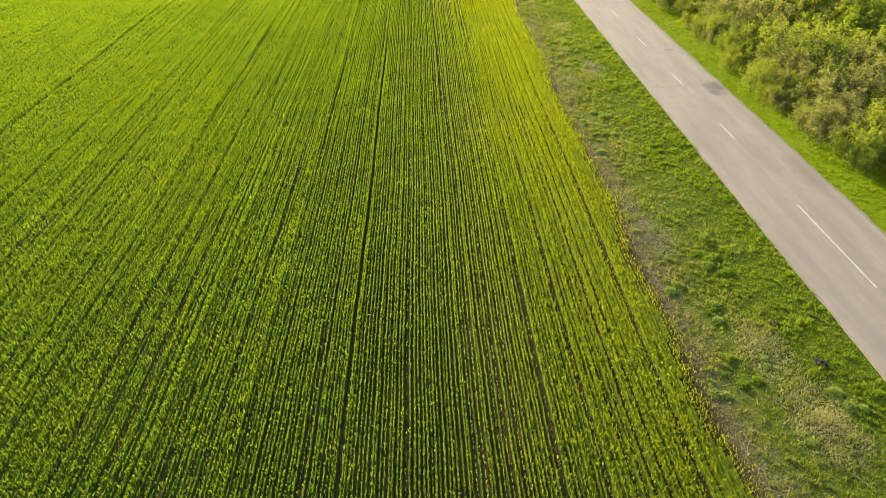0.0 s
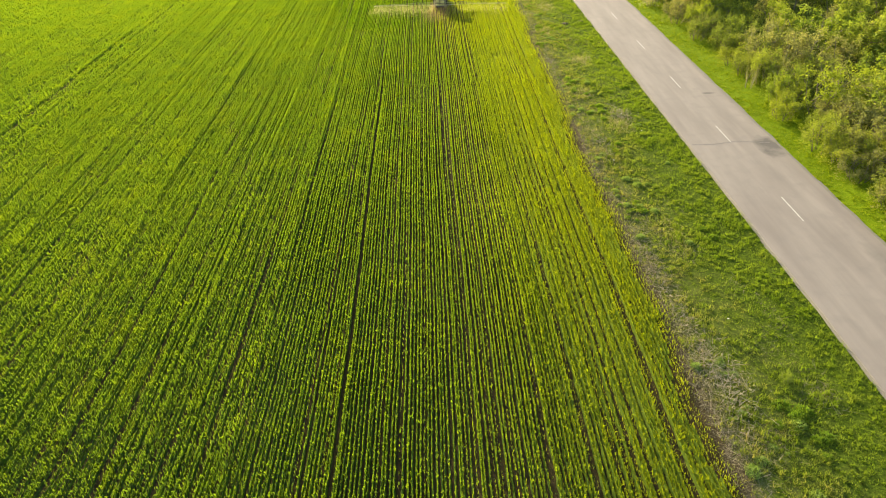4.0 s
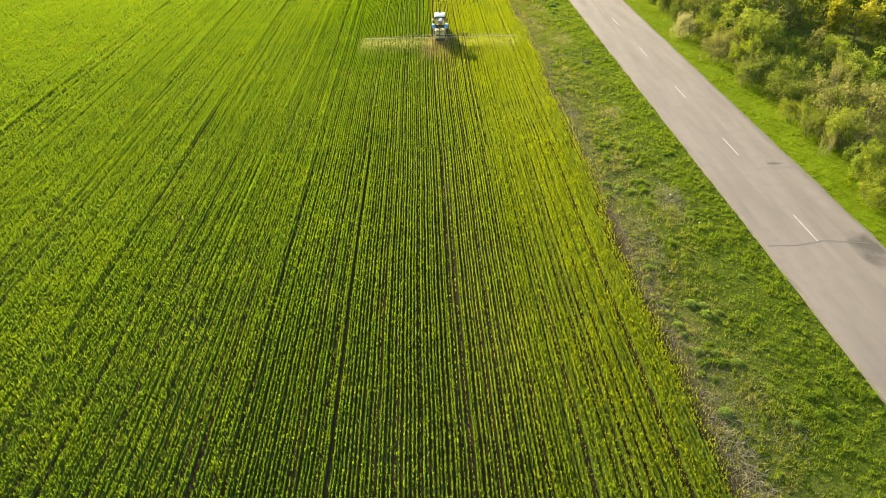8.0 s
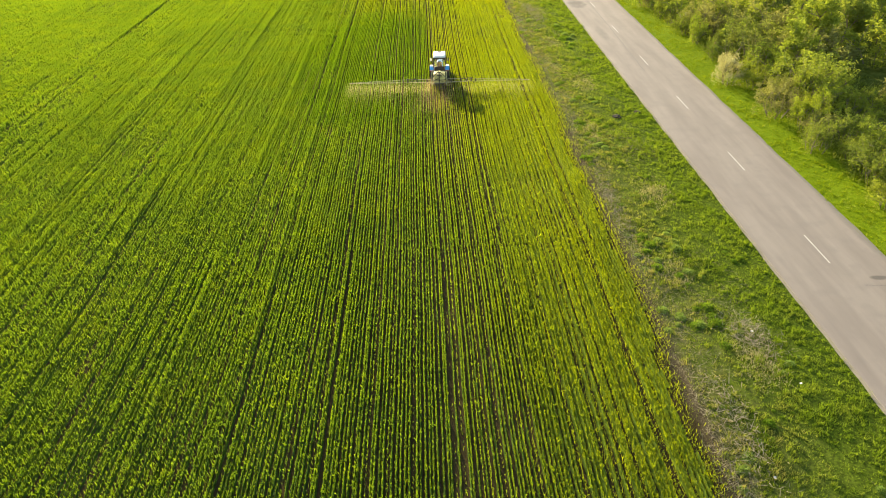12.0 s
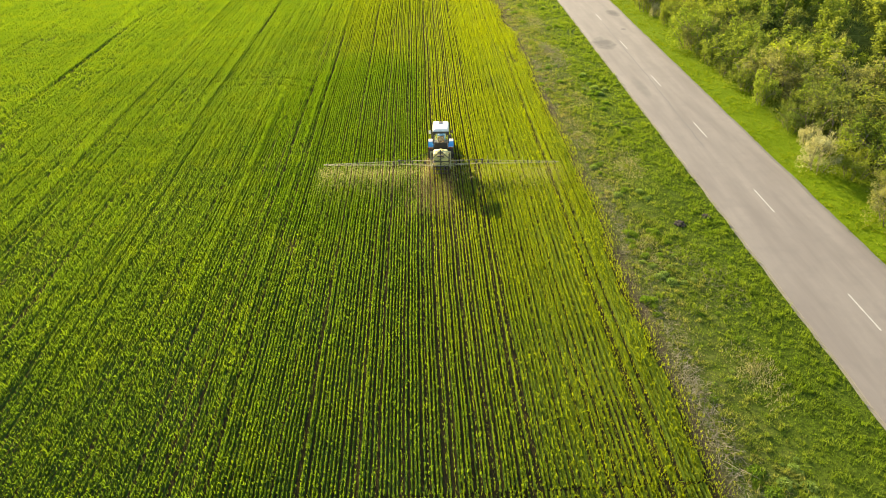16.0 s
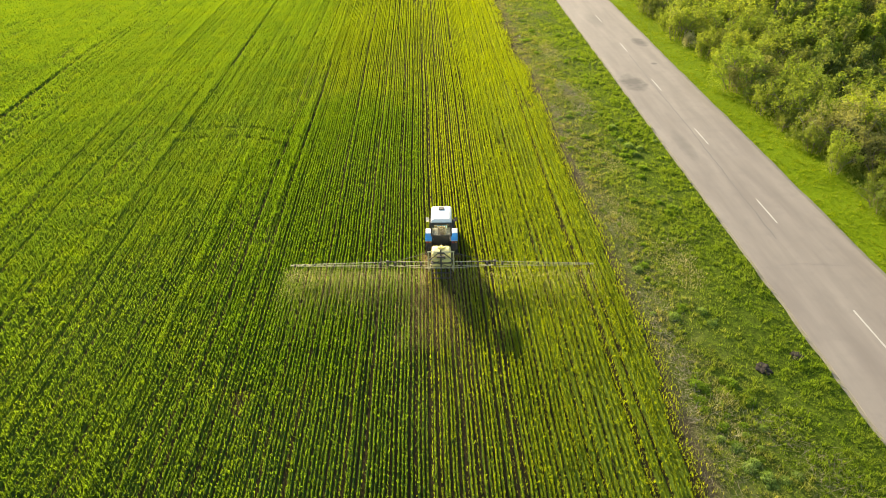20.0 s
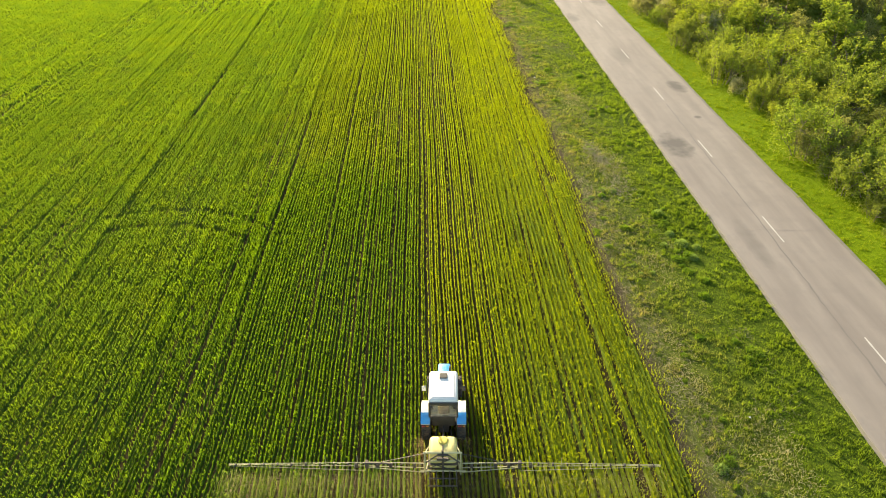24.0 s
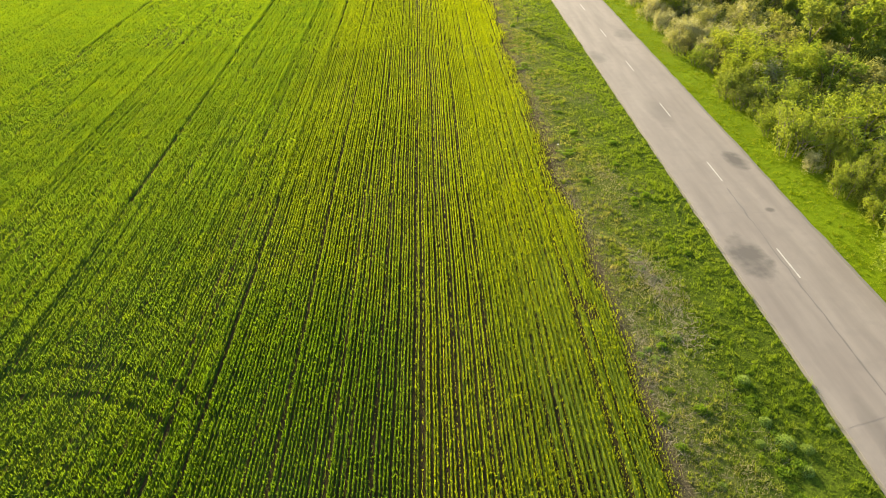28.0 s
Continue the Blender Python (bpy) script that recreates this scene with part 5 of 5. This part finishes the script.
def build_sprayer(m):
    s = new("crop_sprayer")
    tank = bmesh.new()
    box(-0.61, 0.61, -2.4, -1.35, 0.62, 1.62, 0.16, (0.94, 0.9), tank, 4)
    tk = part("tank", tank, TANK, s, "cream yellow plastic spray tank", True)
    for y in (-2.2, -1.88, -1.56):
        part("tank_rib", box(-0.615, 0.615, y - 0.05, y + 0.05, 0.75, 1.5, 0.03, (0.93, 1)), TANK, tk)
    part("tank_lid", lathe_x([(0, 0.2), (0.04, 0.21), (0.07, 0.17), (0.075, 0.02)], 18), YELLOW, tk, "yellow tank lid").matrix_local = pose(0.0, -1.7, 1.6, 0, -90, 0)
    part("tank_band", box(-0.63, 0.63, -2.46, -1.3, 0.98, 1.03, 0.0), DARKSTEEL, tk)
    part("tank_base", box(-0.52, 0.52, -2.3, -1.45, 0.48, 0.66, 0.05), DARKSTEEL, s)
    part("tank_strap", box(-0.03, 0.03, -2.44, -1.4, 0.6, 1.64, 0.01), DARKSTEEL, tk)
    for k in range(5):
        x = -0.56 + 0.28 * k
        part("guard_bar", rod((x, -2.95, 0.28), (x, -2.58, 0.78), 0.022, 6), DARKSTEEL, s)
    part("guard_rail", rod((-0.62, -2.95, 0.28), (0.62, -2.95, 0.28), 0.032, 8), DARKSTEEL, s)
    part("pump", box(-0.2, 0.2, -1.45, -1.15, 0.5, 0.8, 0.04), YELLOW, s)
    for sg in (-1, 1):
        part("frame_post", rod((0.74 * sg, -2.5, 0.45), (0.74 * sg, -2.5, 1.9), 0.035, 8), STEEL, s)
        part("frame_foot", rod((0.74 * sg, -2.5, 0.5), (0.5 * sg, -1.2, 0.55), 0.035, 8), STEEL, s)
        part("frame_brace", rod((0.74 * sg, -2.5, 1.85), (0.45 * sg, -1.3, 1.1), 0.02, 6), STEEL, s)
        part("lift_cylinder", rod((0.2 * sg, -2.5, 1.75), (0.7 * sg, -2.55, 1.3), 0.03, 8), DARKSTEEL, s)
    part("gantry_bar", rod((-0.8, -2.5, 1.88), (0.8, -2.5, 1.88), 0.04, 8), STEEL, s)
    part("gantry_bar", rod((-0.8, -2.5, 1.35), (0.8, -2.5, 1.35), 0.03, 8), STEEL, s)
    part("mast", rod((0, -2.52, 0.5), (0, -2.52, 2.05), 0.045, 8), DARKSTEEL, s, "dark central mast")
    part("mast_head", box(-0.22, 0.22, -2.6, -2.46, 1.78, 1.86, 0.02), DARKSTEEL, s)
    part("valve_block", box(-0.25, 0.25, -2.62, -2.5, 1.5, 1.62, 0.02), DARKSTEEL, s)
    part("lower_beam", rod((-0.95, -2.55, 0.75), (0.95, -2.55, 0.75), 0.04, 8), STEEL, s)
    part("rear_rail", rod((-0.62, -2.765, 0.53), (0.62, -2.765, 0.53), 0.03, 8), DARKSTEEL, s)
    part("hose", rod((-0.55, -2.5, 1.2), (0.5, -2.62, 0.85), 0.02, 6), BLACK, s)
    part("hose", rod((0.3, -2.5, 1.45), (-0.7, -2.6, 0.9), 0.02, 6), BLACK, s)
    for sg in (-1, 1):
        truss(s, (0.8 * sg, -2.45, 0.82), (3.2 * sg, -2.4, 0.86), 0.3, 0.26, 6, 0.0205)
        truss(s, (3.25 * sg, -2.4, 0.86), (9.1 * sg, -2.3, 0.8), 0.24, 0.04, 12, 0.012)
        part("hinge", box(3.2 * sg - 0.07, 3.2 * sg + 0.07, -2.52, -2.34, 0.82, 1.2, 0.02), DARKSTEEL, s, "dark boom hinge")
        for xx in (1.2, 2.2, 2.75, 3.65):
            part("coupling_plate", box(xx * sg - 0.06, xx * sg + 0.06, -2.5, -2.36, 0.84, 1.08, 0.02), DARKSTEEL, s)
        part("stay_cable", rod((0.75 * sg, -2.52, 1.85), (2.6 * sg, -2.45, 1.18), 0.014, 5), DARKSTEEL, s)
        part("fold_cylinder", rod((2.1 * sg, -2.5, 1.14), (3.3 * sg, -2.5, 1.2), 0.03, 8), DARKSTEEL, s)
        for k in range(9):
            x = (4.0 + 0.6 * k) * sg
            part("hose_clamp", box(x - 0.035, x + 0.035, -2.42, -2.3, 0.9 - 0.012 * k, 1.02 - 0.014 * k, 0.012), BLACK, s)
        for k in range(3):
            x = (3.6 + 1.35 * k) * sg
            part("nozzle_stalk", rod((x, -2.35, 0.9), (x, -2.3, 1.4 - 0.07 * k), 0.012, 5), STEEL, s)
    s.matrix_world = m
    return tagged(s, "mounted crop sprayer with cream tank and wide unfolded boom", "sprayer")


SPOT = pose(3.74, 100.65, -0.04, 0, 0, -2.9)
build_tractor(SPOT)
build_sprayer(SPOT)


# ---- spray: fine drops falling behind the boom ----
def drops(name, colour, through):
    """Fine specks hanging in the air, lit from the front and from behind."""
    m, t, n, p = nodes_of(name)
    n.remove(p)
    a, d, r = n.new("ShaderNodeMixShader"), n.new("ShaderNodeBsdfDiffuse"), n.new("ShaderNodeBsdfTranslucent")
    a.inputs[0].default_value = through
    for s in (d, r):
        s.inputs["Color"].default_value = (*colour, 1)
    t.links.new(d.outputs[0], a.inputs[1])
    t.links.new(r.outputs[0], a.inputs[2])
    t.links.new(a.outputs[0], n["Material Output"].inputs["Surface"])
    return m


def spray():
    m = drops("spray_drops", (0.85, 0.72, 0.36), 0.65)
    rng = np.random.default_rng(5)
    n = 65000
    j = rng.integers(0, 33, n)
    x = -8.95 + 17.9 * j / 32 + rng.normal(0, 0.3, n)
    f = rng.random(n) ** 1.3
    z = 0.82 * (1 - f) + 0.12 + rng.normal(0, 0.03, n)
    y = -2.6 - rng.exponential(1.5, n)
    x += rng.normal(0, 0.16, n) * f
    keep = (np.abs(x) > 0.9) & ((x < 0) | (rng.random(n) < 0.5))
    x, y, z = x[keep], y[keep], np.maximum(z[keep], 0.05)
    V, F = blades(x, y, z, 0.016 * rng.uniform(0.6, 1.6, len(x)), 0.008, 0.5, rng)
    me = mesh_of("spray_mist", V, F, m)
    ob = new("spray_mist", me)
    ob.matrix_world = SPOT
    tagged(ob, "fine pale spray drifting down behind the boom", "spray mist", "", "stuff")


spray()


def dust():
    """A thin brown haze of dust over the wheel tracks behind the sprayer."""
    m = drops("field_dust", (0.42, 0.3, 0.15), 0.55)
    rng = np.random.default_rng(6)
    n = 42000
    f = rng.random(n) ** 1.5
    x = rng.choice((-0.8, 0.75), n) + rng.normal(0, 0.3, n) * (1 + 1.2 * f) - 0.5 * f
    y = -0.6 - 8.5 * f
    z = 0.12 + np.abs(rng.normal(0, 0.35, n)) * (0.7 + f)
    V, F = blades(x, y, z, 0.017 * rng.uniform(0.6, 1.6, n), 0.0085, 0.6, rng)
    ob = new("dust_haze", mesh_of("dust_haze", V, F, m))
    ob.matrix_world = SPOT
    tagged(ob, "thin brown dust hanging over the wheel tracks", "dust", "", "stuff")


dust()
